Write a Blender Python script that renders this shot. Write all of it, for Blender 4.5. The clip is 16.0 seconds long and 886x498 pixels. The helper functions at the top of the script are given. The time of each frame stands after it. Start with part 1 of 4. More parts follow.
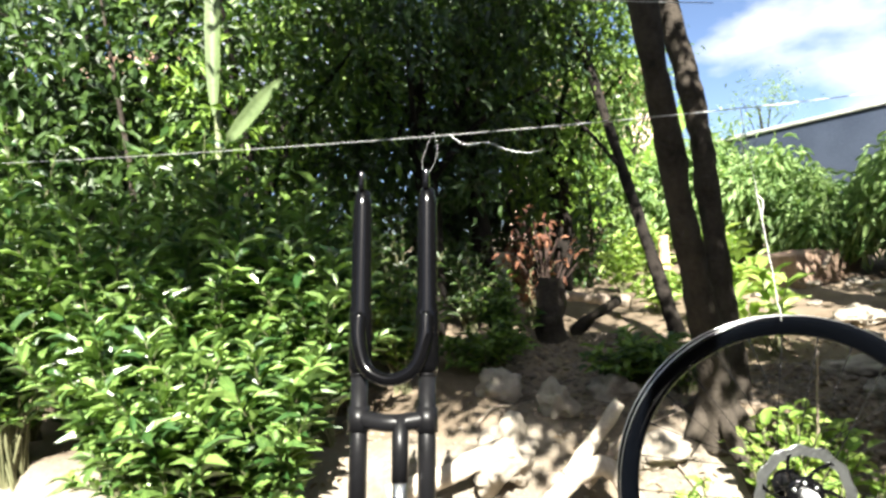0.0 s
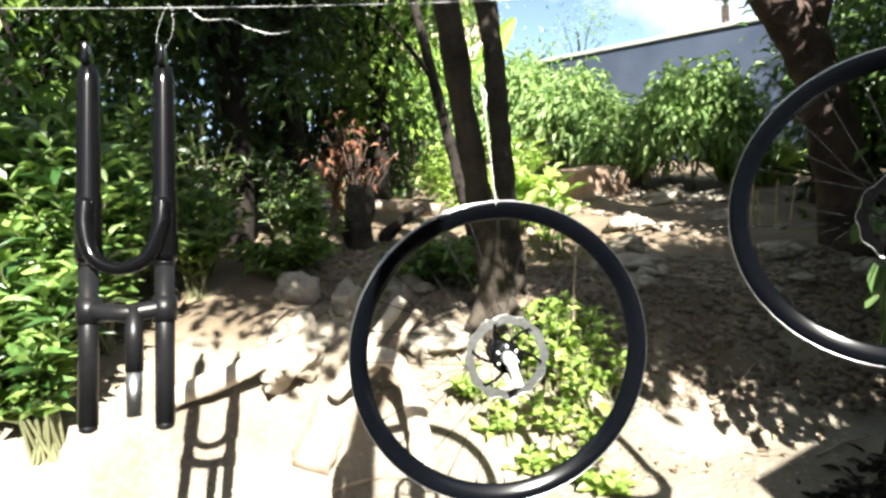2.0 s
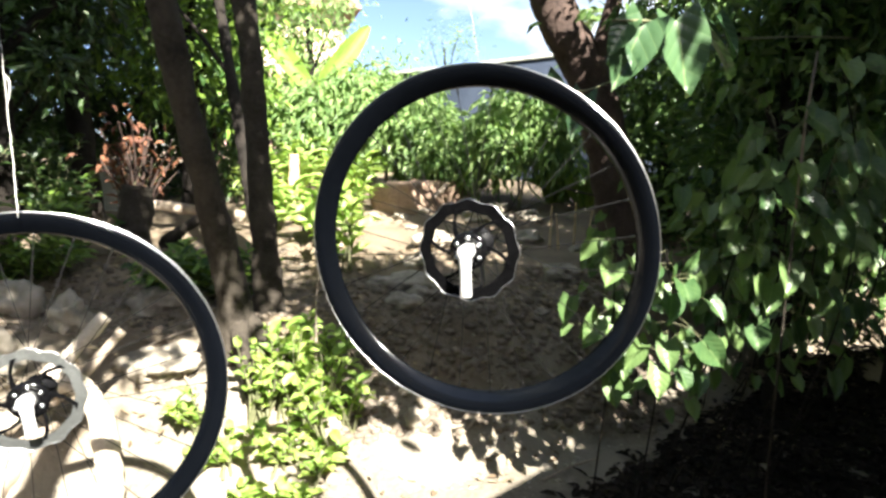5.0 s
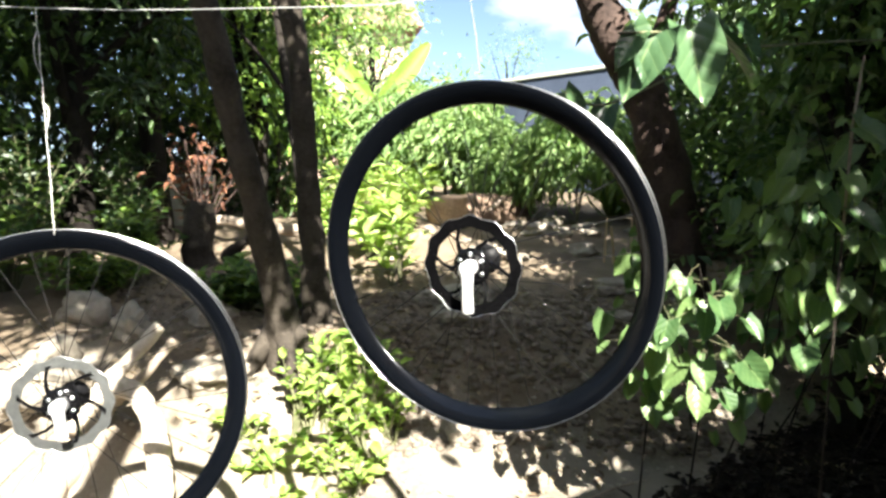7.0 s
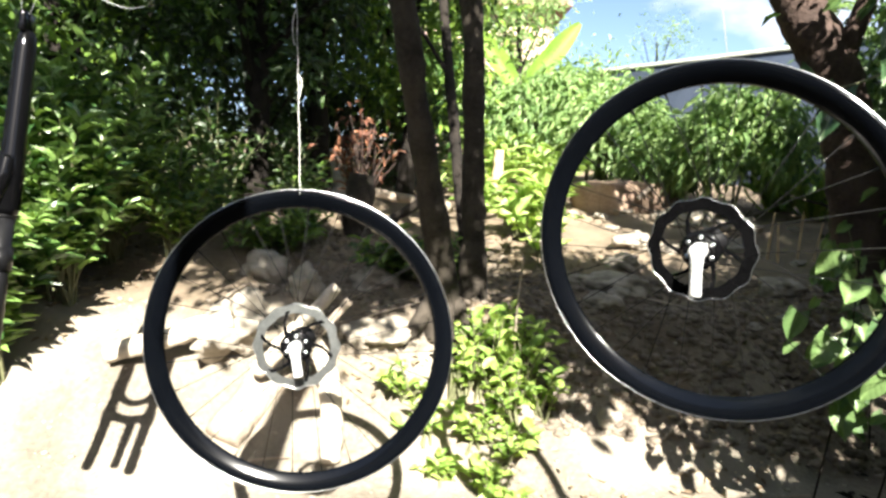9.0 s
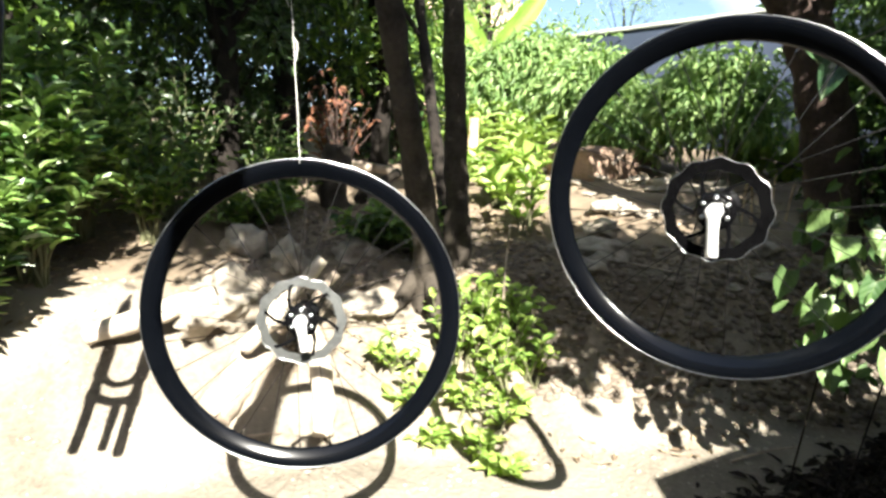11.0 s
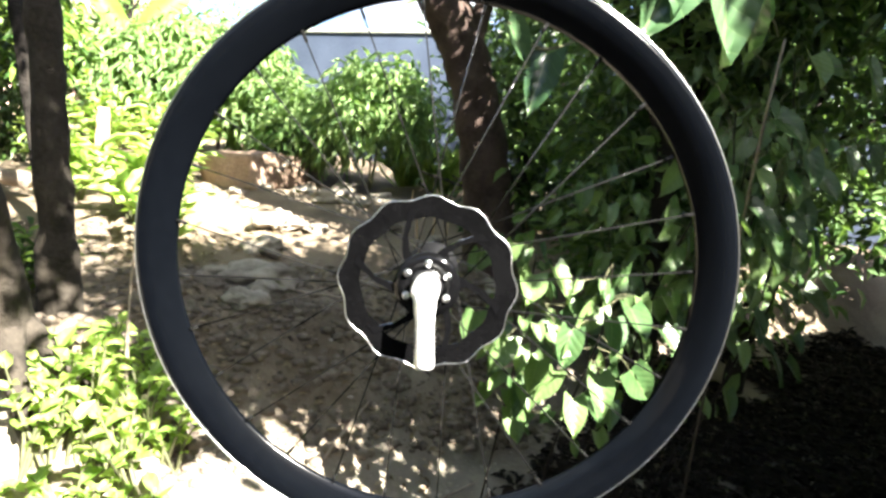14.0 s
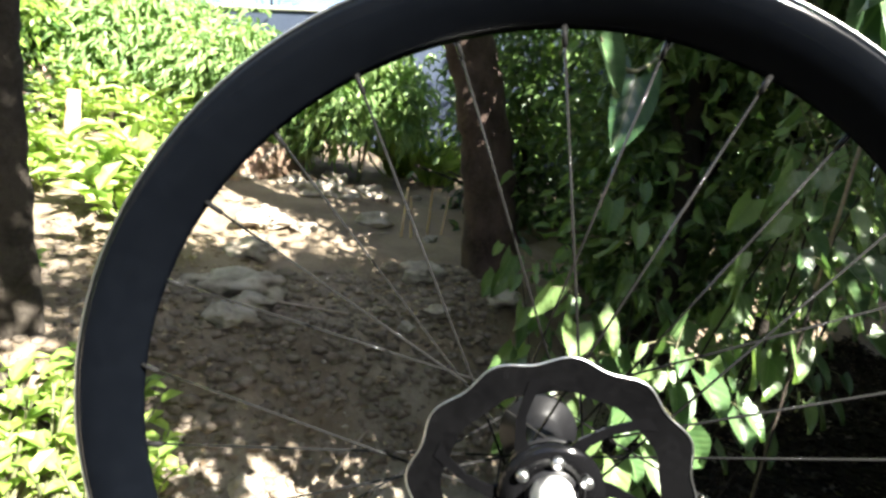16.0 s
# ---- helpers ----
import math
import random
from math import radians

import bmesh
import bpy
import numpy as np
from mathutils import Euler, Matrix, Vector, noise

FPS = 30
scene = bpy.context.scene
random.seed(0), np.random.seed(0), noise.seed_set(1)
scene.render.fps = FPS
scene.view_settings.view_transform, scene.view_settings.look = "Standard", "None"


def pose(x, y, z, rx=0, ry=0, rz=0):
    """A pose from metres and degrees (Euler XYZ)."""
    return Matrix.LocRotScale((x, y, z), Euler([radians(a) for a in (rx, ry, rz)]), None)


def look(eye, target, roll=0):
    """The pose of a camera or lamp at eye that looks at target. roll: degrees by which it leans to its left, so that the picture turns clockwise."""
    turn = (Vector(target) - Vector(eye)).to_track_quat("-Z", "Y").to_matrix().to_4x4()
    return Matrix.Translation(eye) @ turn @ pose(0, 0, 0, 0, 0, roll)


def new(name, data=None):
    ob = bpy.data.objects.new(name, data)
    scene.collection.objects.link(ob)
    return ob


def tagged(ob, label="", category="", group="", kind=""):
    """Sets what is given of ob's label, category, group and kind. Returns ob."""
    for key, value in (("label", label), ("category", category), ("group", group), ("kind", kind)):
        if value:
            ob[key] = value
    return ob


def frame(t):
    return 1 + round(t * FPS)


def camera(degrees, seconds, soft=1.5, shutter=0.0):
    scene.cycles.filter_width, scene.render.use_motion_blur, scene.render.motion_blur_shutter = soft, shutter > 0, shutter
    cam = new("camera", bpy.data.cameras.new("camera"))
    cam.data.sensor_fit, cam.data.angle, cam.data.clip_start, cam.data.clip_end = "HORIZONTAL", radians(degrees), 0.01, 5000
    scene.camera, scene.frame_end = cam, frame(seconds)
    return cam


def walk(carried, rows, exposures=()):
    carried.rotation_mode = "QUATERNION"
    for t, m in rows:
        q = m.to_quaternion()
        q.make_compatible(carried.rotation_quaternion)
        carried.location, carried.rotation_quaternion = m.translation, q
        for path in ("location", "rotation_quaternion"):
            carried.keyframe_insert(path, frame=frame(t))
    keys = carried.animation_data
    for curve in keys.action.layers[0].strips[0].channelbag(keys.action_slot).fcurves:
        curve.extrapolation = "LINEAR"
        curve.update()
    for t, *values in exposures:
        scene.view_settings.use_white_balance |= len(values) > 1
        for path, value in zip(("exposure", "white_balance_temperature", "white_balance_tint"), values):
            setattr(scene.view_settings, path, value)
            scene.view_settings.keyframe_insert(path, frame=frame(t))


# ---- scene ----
cam = camera(71.0, 16.0, soft=2.85)
PATH = [
    (0, (0.237, 0.023, 1.436), (-0.041, 2.004, 1.437), -5.3),
    (0.5, (0.196, 0.002, 1.421), (0.041, 1.994, 1.324), -2.5),
    (1, (0.202, -0.016, 1.409), (0.158, 1.98, 1.285), -3.0),
    (1.5, (0.268, -0.029, 1.402), (0.364, 1.96, 1.223), -2.7),
    (2, (0.443, 0.007, 1.357), (0.655, 1.972, 1.049), -3.7),
    (2.5, (0.65, 0.096, 1.344), (1.003, 2.025, 0.953), -0.7),
    (3, (0.763, 0.077, 1.356), (1.276, 1.972, 0.976), 1.5),
    (3.5, (0.771, 0.045, 1.342), (1.457, 1.888, 0.977), 2.7),
    (6, (1.257, 0.038, 1.342), (1.766, 1.956, 1.091), -1.3),
    (6.5, (1.244, 0.016, 1.347), (1.762, 1.932, 1.099), -1.3),
    (7, (1.204, 0.009, 1.348), (1.571, 1.959, 1.1), -0.7),
    (7.5, (1.142, 0.007, 1.341), (1.35, 1.978, 1.075), 0.1),
    (8, (1.078, -0.005, 1.334), (1.122, 1.972, 1.033), 0.8),
    (8.5, (1.046, -0.012, 1.335), (1.018, 1.966, 1.037), 1.7),
    (11, (0.941, 0.017, 1.322), (1.019, 1.975, 0.925), 0.8),
    (11.5, (1.05, 0.018, 1.327), (1.202, 1.971, 0.922), -1.5),
    (12, (1.139, -0.001, 1.345), (1.43, 1.95, 1.015), -2.2),
    (12.5, (1.161, 0.013, 1.333), (1.574, 1.968, 1.243), 0.8),
    (13, (1.186, 0.13, 1.328), (2.036, 1.922, 1.068), 3.8),
    (13.5, (1.15, 0.347, 1.327), (2.156, 2.044, 0.997), 4.4),
    (14, (1.132, 0.535, 1.323), (2.191, 2.199, 0.991), 5.0),
    (14.5, (1.23, 0.661, 1.369), (2.255, 2.35, 1.054), 4.7),
    (15, (1.245, 0.729, 1.397), (2.318, 2.377, 1.034), 3.7),
    (15.5, (1.213, 0.791, 1.395), (2.238, 2.471, 1.035), 5.4),
    (16, (1.181, 0.817, 1.398), (2.29, 2.437, 1.016), 6.4),
]
walk(cam, [(t, look(eye, target, roll)) for t, eye, target, roll in PATH], exposures=[(0.0, 2.39), (0.6, 2.54), (1.5, 2.54), (3.0, 2.64), (7.0, 2.74), (8.5, 2.54), (12.3, 2.54), (13.4, 3.3), (14.5, 3.5), (16.0, 3.3)])

# ---- world and sun ----
SUN_WAY = Vector((-0.2, 1.17, -1.0)).normalized()
world = bpy.data.worlds.new("sky")
scene.world = world
world.use_nodes = True
wn, wl = world.node_tree.nodes, world.node_tree.links
wn.clear()
sky = wn.new("ShaderNodeTexSky")
sky.sky_type, sky.sun_disc = "NISHITA", False
sky.sun_elevation, sky.sun_rotation = radians(40), radians(170)
sky.air_density, sky.dust_density = 0.55, 1.2
coord = wn.new("ShaderNodeTexCoord")
stretch = wn.new("ShaderNodeMapping")
stretch.inputs["Scale"].default_value = (1.0, 1.0, 2.2)
stretch.inputs["Location"].default_value = (0.35, 0.0, 0.1)
puff = wn.new("ShaderNodeTexNoise")
puff.inputs["Scale"].default_value, puff.inputs["Detail"].default_value = 2.6, 7
cut = wn.new("ShaderNodeValToRGB")
cut.color_ramp.elements[0].position, cut.color_ramp.elements[1].position = 0.52, 0.64
blend = wn.new("ShaderNodeMixRGB")
blend.inputs[2].default_value = (6.0, 6.2, 6.5, 1)
wl.new(coord.outputs["Generated"], stretch.inputs[0])
wl.new(stretch.outputs[0], puff.inputs["Vector"])
wl.new(puff.outputs[0], cut.inputs[0])
wl.new(cut.outputs[0], blend.inputs[0])
wl.new(sky.outputs[0], blend.inputs[1])
back = wn.new("ShaderNodeBackground")
back.inputs[1].default_value = 0.05
wout = wn.new("ShaderNodeOutputWorld")
wl.new(blend.outputs[0], back.inputs[0])
wl.new(back.outputs[0], wout.inputs[0])
sun = new("sun", bpy.data.lights.new("sun", "SUN"))
sun.data.energy, sun.data.angle, sun.data.color = 5.0, radians(0.5), (1.0, 0.96, 0.86)
sun.matrix_world = look(-SUN_WAY * 20, (0, 0, 0))


# ---- materials ----
def material(name, low, high, rough=0.8, metal=0.0, scale=6.0, bump=0.2, bump_scale=40.0, islands=False, objects=False, through_light=0.0, coat=0.0):
    """A surface whose colour wanders between low and high at two scales, with a fine relief."""
    m = bpy.data.materials.new(name)
    m.use_nodes = True
    n, l = m.node_tree.nodes, m.node_tree.links
    p = n["Principled BSDF"]
    p.inputs["Roughness"].default_value, p.inputs["Metallic"].default_value = rough, metal
    p.inputs["Coat Weight"].default_value = coat
    if rough >= 0.8:
        p.inputs["Specular IOR Level"].default_value = 0.2
    tc = n.new("ShaderNodeTexCoord")
    big, fine = n.new("ShaderNodeTexNoise"), n.new("ShaderNodeTexNoise")
    big.inputs["Scale"].default_value, big.inputs["Detail"].default_value = scale, 5
    fine.inputs["Scale"].default_value, fine.inputs["Detail"].default_value = bump_scale, 6
    for t in (big, fine):
        l.new(tc.outputs["Object"], t.inputs["Vector"])
    add = n.new("ShaderNodeMath")
    add.operation = "MULTIPLY_ADD"
    add.inputs[1].default_value = 0.45
    l.new(fine.outputs[0], add.inputs[0])
    half = n.new("ShaderNodeMath")
    half.operation = "MULTIPLY_ADD"
    half.inputs[1].default_value, half.inputs[2].default_value = 1.6, -0.5
    if islands or objects:
        info = n.new("ShaderNodeNewGeometry" if islands else "ShaderNodeObjectInfo")
        mixin = n.new("ShaderNodeMath")
        mixin.operation = "MULTIPLY_ADD"
        mixin.inputs[1].default_value = 0.75
        l.new(info.outputs["Random Per Island" if islands else "Random"], mixin.inputs[0])
        less = n.new("ShaderNodeMath")
        less.operation = "MULTIPLY_ADD"
        less.inputs[1].default_value, less.inputs[2].default_value = 0.6, -0.35
        l.new(big.outputs[0], less.inputs[0])
        l.new(less.outputs[0], mixin.inputs[2])
        l.new(mixin.outputs[0], add.inputs[2])
        half.inputs[1].default_value, half.inputs[2].default_value = 1.1, -0.1
    else:
        l.new(big.outputs[0], add.inputs[2])
    l.new(add.outputs[0], half.inputs[0])
    ramp = n.new("ShaderNodeValToRGB")
    ramp.color_ramp.elements[0].color, ramp.color_ramp.elements[1].color = (*low, 1), (*high, 1)
    ramp.color_ramp.elements[0].position, ramp.color_ramp.elements[1].position = 0.15, 0.85
    l.new(half.outputs[0], ramp.inputs[0])
    l.new(ramp.outputs[0], p.inputs["Base Color"])
    if bump:
        b = n.new("ShaderNodeBump")
        b.inputs["Strength"].default_value, b.inputs["Distance"].default_value = bump, 0.01
        l.new(fine.outputs[0], b.inputs["Height"])
        l.new(b.outputs[0], p.inputs["Normal"])
    if through_light:
        tr, mx = n.new("ShaderNodeBsdfTranslucent"), n.new("ShaderNodeMixShader")
        tint = n.new("ShaderNodeMixRGB")
        tint.blend_type = "MULTIPLY"
        tint.inputs[0].default_value, tint.inputs[2].default_value = 1.0, (1.4, 1.45, 0.8, 1)
        l.new(ramp.outputs[0], tint.inputs[1])
        l.new(tint.outputs[0], tr.inputs[0])
        mx.inputs[0].default_value = through_light
        l.new(p.outputs[0], mx.inputs[1])
        l.new(tr.outputs[0], mx.inputs[2])
        l.new(mx.outputs[0], n["Material Output"].inputs["Surface"])
    return m


def leaf_material(name, low, high, rough=0.4, light=0.25):
    return material(name, low, high, rough, 0.0, 3.0, 0.15, 60.0, islands=True, through_light=light)


M_SOIL = material("dry_soil", (0.090, 0.076, 0.060), (0.232, 0.203, 0.163), 0.95, 0, 2.2, 0.9, 45)


def browner_soil(m):
    """Multiplies the soil browner from the bank backwards, with a ragged border."""
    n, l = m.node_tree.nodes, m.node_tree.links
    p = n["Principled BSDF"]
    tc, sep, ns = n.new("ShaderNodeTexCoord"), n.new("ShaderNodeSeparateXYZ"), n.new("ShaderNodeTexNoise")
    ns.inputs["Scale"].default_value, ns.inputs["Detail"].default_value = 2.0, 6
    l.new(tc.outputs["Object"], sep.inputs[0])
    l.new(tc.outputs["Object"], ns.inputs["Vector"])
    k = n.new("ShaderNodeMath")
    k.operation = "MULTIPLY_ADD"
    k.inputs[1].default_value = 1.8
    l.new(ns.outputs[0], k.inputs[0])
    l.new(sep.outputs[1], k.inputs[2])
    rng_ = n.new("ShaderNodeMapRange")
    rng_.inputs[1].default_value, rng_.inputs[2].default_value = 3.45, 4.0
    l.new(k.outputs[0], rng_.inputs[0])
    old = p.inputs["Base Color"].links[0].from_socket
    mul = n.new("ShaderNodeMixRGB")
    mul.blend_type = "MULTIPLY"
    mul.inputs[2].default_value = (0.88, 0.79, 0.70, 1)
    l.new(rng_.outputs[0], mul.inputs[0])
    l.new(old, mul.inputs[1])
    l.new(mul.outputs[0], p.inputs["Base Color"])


browner_soil(M_SOIL)
M_ROCK = material("pale_rock", (0.13, 0.11, 0.085), (0.36, 0.32, 0.265), 0.9, 0, 5, 0.8, 30)
M_BARK = material("grey_brown_bark", (0.014, 0.012, 0.010), (0.06, 0.05, 0.04), 0.95, 0, 8, 1.0, 50)
# Copy of the bark darkened for trunks and stems that stand in shade.
M_BARK_SHADED = material("shaded_bark", (0.005, 0.0045, 0.004), (0.022, 0.018, 0.015), 0.95, 0, 8, 1.0, 50)
M_BARK_RED = material("reddish_bark", (0.014, 0.010, 0.009), (0.07, 0.048, 0.04), 0.95, 0, 7, 1.0, 45)
M_WOOD = material("bleached_wood", (0.30, 0.25, 0.19), (0.58, 0.51, 0.42), 0.8, 0, 9, 0.5, 60)
M_POST = material("raw_timber", (0.38, 0.26, 0.15), (0.62, 0.46, 0.30), 0.8, 0, 9, 0.5, 60)
M_PALE = material("pale_green_trunk", (0.10, 0.12, 0.06), (0.24, 0.27, 0.14), 0.7, 0, 6, 0.3, 40)
M_STEM = material("green_stem", (0.06, 0.07, 0.03), (0.14, 0.14, 0.07), 0.7, 0, 8, 0.3, 60)
M_TWIG = material("dry_twig", (0.16, 0.12, 0.09), (0.36, 0.30, 0.24), 0.85, 0, 12, 0.3, 80)
M_STONE = material("concrete_block", (0.28, 0.29, 0.27), (0.52, 0.53, 0.50), 0.9, 0, 6, 0.5, 60)
# Wall colour carries the shade and blue haze that lie on it.
M_WALL = material("hazed_grey_render", (0.026, 0.036, 0.06), (0.055, 0.07, 0.105), 0.9, 0, 1.2, 0.4, 30)
M_PINK = material("pink_plaster", (0.48, 0.33, 0.27), (0.66, 0.48, 0.41), 0.9, 0, 1.5, 0.3, 20)
M_HOUSE = material("limewash", (0.30, 0.26, 0.22), (0.5, 0.44, 0.38), 0.9, 0, 1.5, 0.3, 20)
M_TILE = material("roof_sheet", (0.16, 0.10, 0.08), (0.28, 0.17, 0.13), 0.8, 0, 2.0, 0.3, 20)
M_SHEET = material("dark_sheet", (0.02, 0.019, 0.018), (0.05, 0.045, 0.04), 0.7, 0, 2.0, 0.3, 20)
M_GLOSS = material("gloss_black", (0.0009, 0.0012, 0.0019), (0.0018, 0.0023, 0.0034), 0.15, 0, 5, 0.0, 80)
M_SATIN = material("satin_fork", (0.0015, 0.0015, 0.0018), (0.003, 0.003, 0.0034), 0.09, 0, 6, 0.0, 90)
M_BLACK = material("satin_black", (0.003, 0.003, 0.0035), (0.008, 0.008, 0.009), 0.36, 0, 7, 0.05, 90)
M_STEEL = material("brushed_steel", (0.26, 0.275, 0.27), (0.42, 0.435, 0.43), 0.36, 1.0, 20, 0.1, 200)
# Rotor steel is blackened for the dim surroundings that it mirrors.
M_ROTOR = material("dark_mirroring_steel", (0.0010, 0.0010, 0.0012), (0.003, 0.003, 0.0033), 0.22, 0.0, 20, 0.1, 200)
M_ALLOY = material("bright_alloy", (0.72, 0.73, 0.74), (0.86, 0.87, 0.88), 0.28, 1.0, 12, 0.04, 150)
M_CAP = material("pale_alloy", (0.62, 0.63, 0.63), (0.8, 0.8, 0.8), 0.42, 0.35, 12, 0.04, 150)
M_SPOKE = material("black_spoke", (0.006, 0.006, 0.006), (0.010, 0.010, 0.010), 0.045, 0.0, 20, 0.0, 150)
M_STRING = material("white_string", (0.5, 0.5, 0.48), (0.75, 0.74, 0.7), 0.8, 0, 20, 0.3, 300)
M_WIRE = material("galvanised_wire", (0.36, 0.37, 0.36), (0.55, 0.56, 0.56), 0.45, 0.6, 20, 0.1, 300)
L_SHRUB = leaf_material("shrub_leaf", (0.030, 0.08, 0.02), (0.22, 0.34, 0.09), 0.3, 0.22)
L_TREE = leaf_material("tree_leaf", (0.03, 0.075, 0.015), (0.21, 0.33, 0.055), 0.45, 0.25)
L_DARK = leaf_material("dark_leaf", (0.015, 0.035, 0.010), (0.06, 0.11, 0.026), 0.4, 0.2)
L_HERB = leaf_material("herb_leaf", (0.15, 0.25, 0.045), (0.36, 0.47, 0.12), 0.5, 0.35)
L_BUSH = leaf_material("bush_leaf", (0.10, 0.18, 0.06), (0.27, 0.38, 0.145), 0.5, 0.38)
L_VINE = material("vine_leaf", (0.040, 0.088, 0.030), (0.14, 0.215, 0.075), 0.38, 0, 2.5, 0.0, 30, objects=True, through_light=0.25)
L_BANANA = material("banana_leaf", (0.11, 0.20, 0.03), (0.21, 0.34, 0.06), 0.45, 0, 5, 0.2, 40, through_light=0.35)
L_RUST = leaf_material("rusty_leaf", (0.10, 0.035, 0.018), (0.26, 0.115, 0.06), 0.7, 0.2)
L_SHADE_LITTER = leaf_material("shade_leaf", (0.006, 0.005, 0.004), (0.022, 0.016, 0.012), 0.9, 0.0)
L_MID = leaf_material("thicket_leaf", (0.03, 0.07, 0.02), (0.14, 0.225, 0.07), 0.35, 0.3)
L_DRY = leaf_material("dry_leaf", (0.12, 0.085, 0.055), (0.36, 0.29, 0.20), 0.8, 0.1)


for m_, level in ((M_GLOSS, 0.27), (M_SATIN, 0.25), (M_BLACK, 0.25), (M_SPOKE, 0.22), (M_ROTOR, 0.1)):
    m_.node_tree.nodes["Principled BSDF"].inputs["Specular IOR Level"].default_value = level


def add_veins(m):
    """Paler, sunken side veins that leave the midrib aslant."""
    n, l = m.node_tree.nodes, m.node_tree.links
    p = n["Principled BSDF"]
    tc, sep = n.new("ShaderNodeTexCoord"), n.new("ShaderNodeSeparateXYZ")
    l.new(tc.outputs["Object"], sep.inputs[0])

    def calc(op, a, b=None, c=None):
        k = n.new("ShaderNodeMath")
        k.operation = op
        for i, v in enumerate((a, b, c)):
            if v is None:
                continue
            if isinstance(v, (int, float)):
                k.inputs[i].default_value = v
            else:
                l.new(v, k.inputs[i])
        return k.outputs[0]
    side = calc("ABSOLUTE", sep.outputs[0])
    slant = calc("MULTIPLY_ADD", side, -0.9, sep.outputs[1])
    wave = calc("ABSOLUTE", calc("SINE", calc("MULTIPLY", slant, 15.0)))
    rib = calc("LESS_THAN", wave, 0.10)
    mid = calc("LESS_THAN", side, 0.016)
    vein = calc("MAXIMUM", calc("MULTIPLY", rib, 0.5), mid)
    old = p.inputs["Base Color"].links[0].from_socket
    mix = n.new("ShaderNodeMixRGB")
    mix.inputs[2].default_value = (0.30, 0.40, 0.16, 1)
    l.new(calc("MULTIPLY", vein, 0.28), mix.inputs[0])
    l.new(old, mix.inputs[1])
    l.new(mix.outputs[0], p.inputs["Base Color"])
    b = n.new("ShaderNodeBump")
    b.inputs["Strength"].default_value, b.inputs["Distance"].default_value = 0.13, 0.006
    l.new(wave, b.inputs["Height"])
    l.new(b.outputs[0], p.inputs["Normal"])


add_veins(L_VINE)
L_SPRAY = material("glossy_broad_leaf", (0.032, 0.072, 0.032), (0.072, 0.13, 0.058), 0.28, 0, 2.5, 0.0, 30, objects=True, through_light=0.07)
add_veins(L_SPRAY)


# ---- shape helpers ----
def mesh_data(name, verts, faces, mat, smooth=True):
    me = bpy.data.meshes.new(name)
    me.from_pydata([tuple(v) for v in verts], [], faces)
    me.materials.append(mat)
    if smooth:
        me.polygons.foreach_set("use_smooth", [True] * len(me.polygons))
    me.update()
    return me


def part(name, shape, mat, parent=None, label="", smooth=True):
    ob = new(name, mesh_data(name, shape[0], shape[1], mat, smooth))
    if parent:
        ob.parent = parent
    return tagged(ob, label)


def thing(name, place, label, category, group="", kind=""):
    ob = new(name)
    ob.empty_display_size = 0.05
    ob.location = place
    return tagged(ob, label, category, group, kind)


def tube(points, radii, seg=8, rough=0.0, seed=0, cap=True):
    """A tapered, bent tube through the points."""
    pts = [Vector(p) for p in points]
    if isinstance(radii, (int, float)):
        radii = [radii] * len(pts)
    verts, faces = [], []
    side = None
    for i, p in enumerate(pts):
        way = (pts[min(i + 1, len(pts) - 1)] - pts[max(i - 1, 0)]).normalized()
        if side is None:
            side = way.orthogonal().normalized()
        side = (side - way * side.dot(way)).normalized()
        other = way.cross(side)
        for k in range(seg):
            a = 2 * math.pi * k / seg
            r = radii[i]
            if rough:
                q = (p + (side * math.cos(a) + other * math.sin(a)) * r) * 7 + Vector((seed, 0, 0))
                r *= 1 + rough * (1.7 * noise.noise(q) + 0.9 * noise.noise(q * 3.1))
            verts.append(p + (side * math.cos(a) + other * math.sin(a)) * r)
        if i:
            o = (i - 1) * seg
            for k in range(seg):
                j = (k + 1) % seg
                faces.append((o + k, o + j, o + seg + j, o + seg + k))
    if cap:
        faces.append(tuple(range(seg - 1, -1, -1)))
        faces.append(tuple(range(len(verts) - seg, len(verts))))
    return verts, faces


def join(shapes):
    verts, faces = [], []
    for v, f in shapes:
        o = len(verts)
        verts += [Vector(p) for p in v]
        faces += [tuple(i + o for i in q) for q in f]
    return verts, faces


def curve(points, steps=6):
    """Points of a smooth curve through the given ones."""
    p = [Vector(q) for q in points]
    p = [p[0] * 2 - p[1]] + p + [p[-1] * 2 - p[-2]]
    out = []
    for i in range(1, len(p) - 2):
        for k in range(steps):
            t = k / steps
            a, b, c, d = p[i - 1], p[i], p[i + 1], p[i + 2]
            out.append(0.5 * (2 * b + (c - a) * t + (2 * a - 5 * b + 4 * c - d) * t * t + (3 * b - a - 3 * c + d) * t ** 3))
    return out + [p[-2]]


def lathe(profile, seg=96, closed=True):
    """A ring round the local y axis from (radius, along) pairs."""
    verts, faces, n = [], [], len(profile)
    for k in range(seg):
        a = 2 * math.pi * k / seg
        for r, y in profile:
            verts.append(Vector((r * math.sin(a), y, r * math.cos(a))))
    for k in range(seg):
        o, q = k * n, ((k + 1) % seg) * n
        for i in range(n if closed else n - 1):
            j = (i + 1) % n
            faces.append((o + i, o + j, q + j, q + i))
    return verts, faces


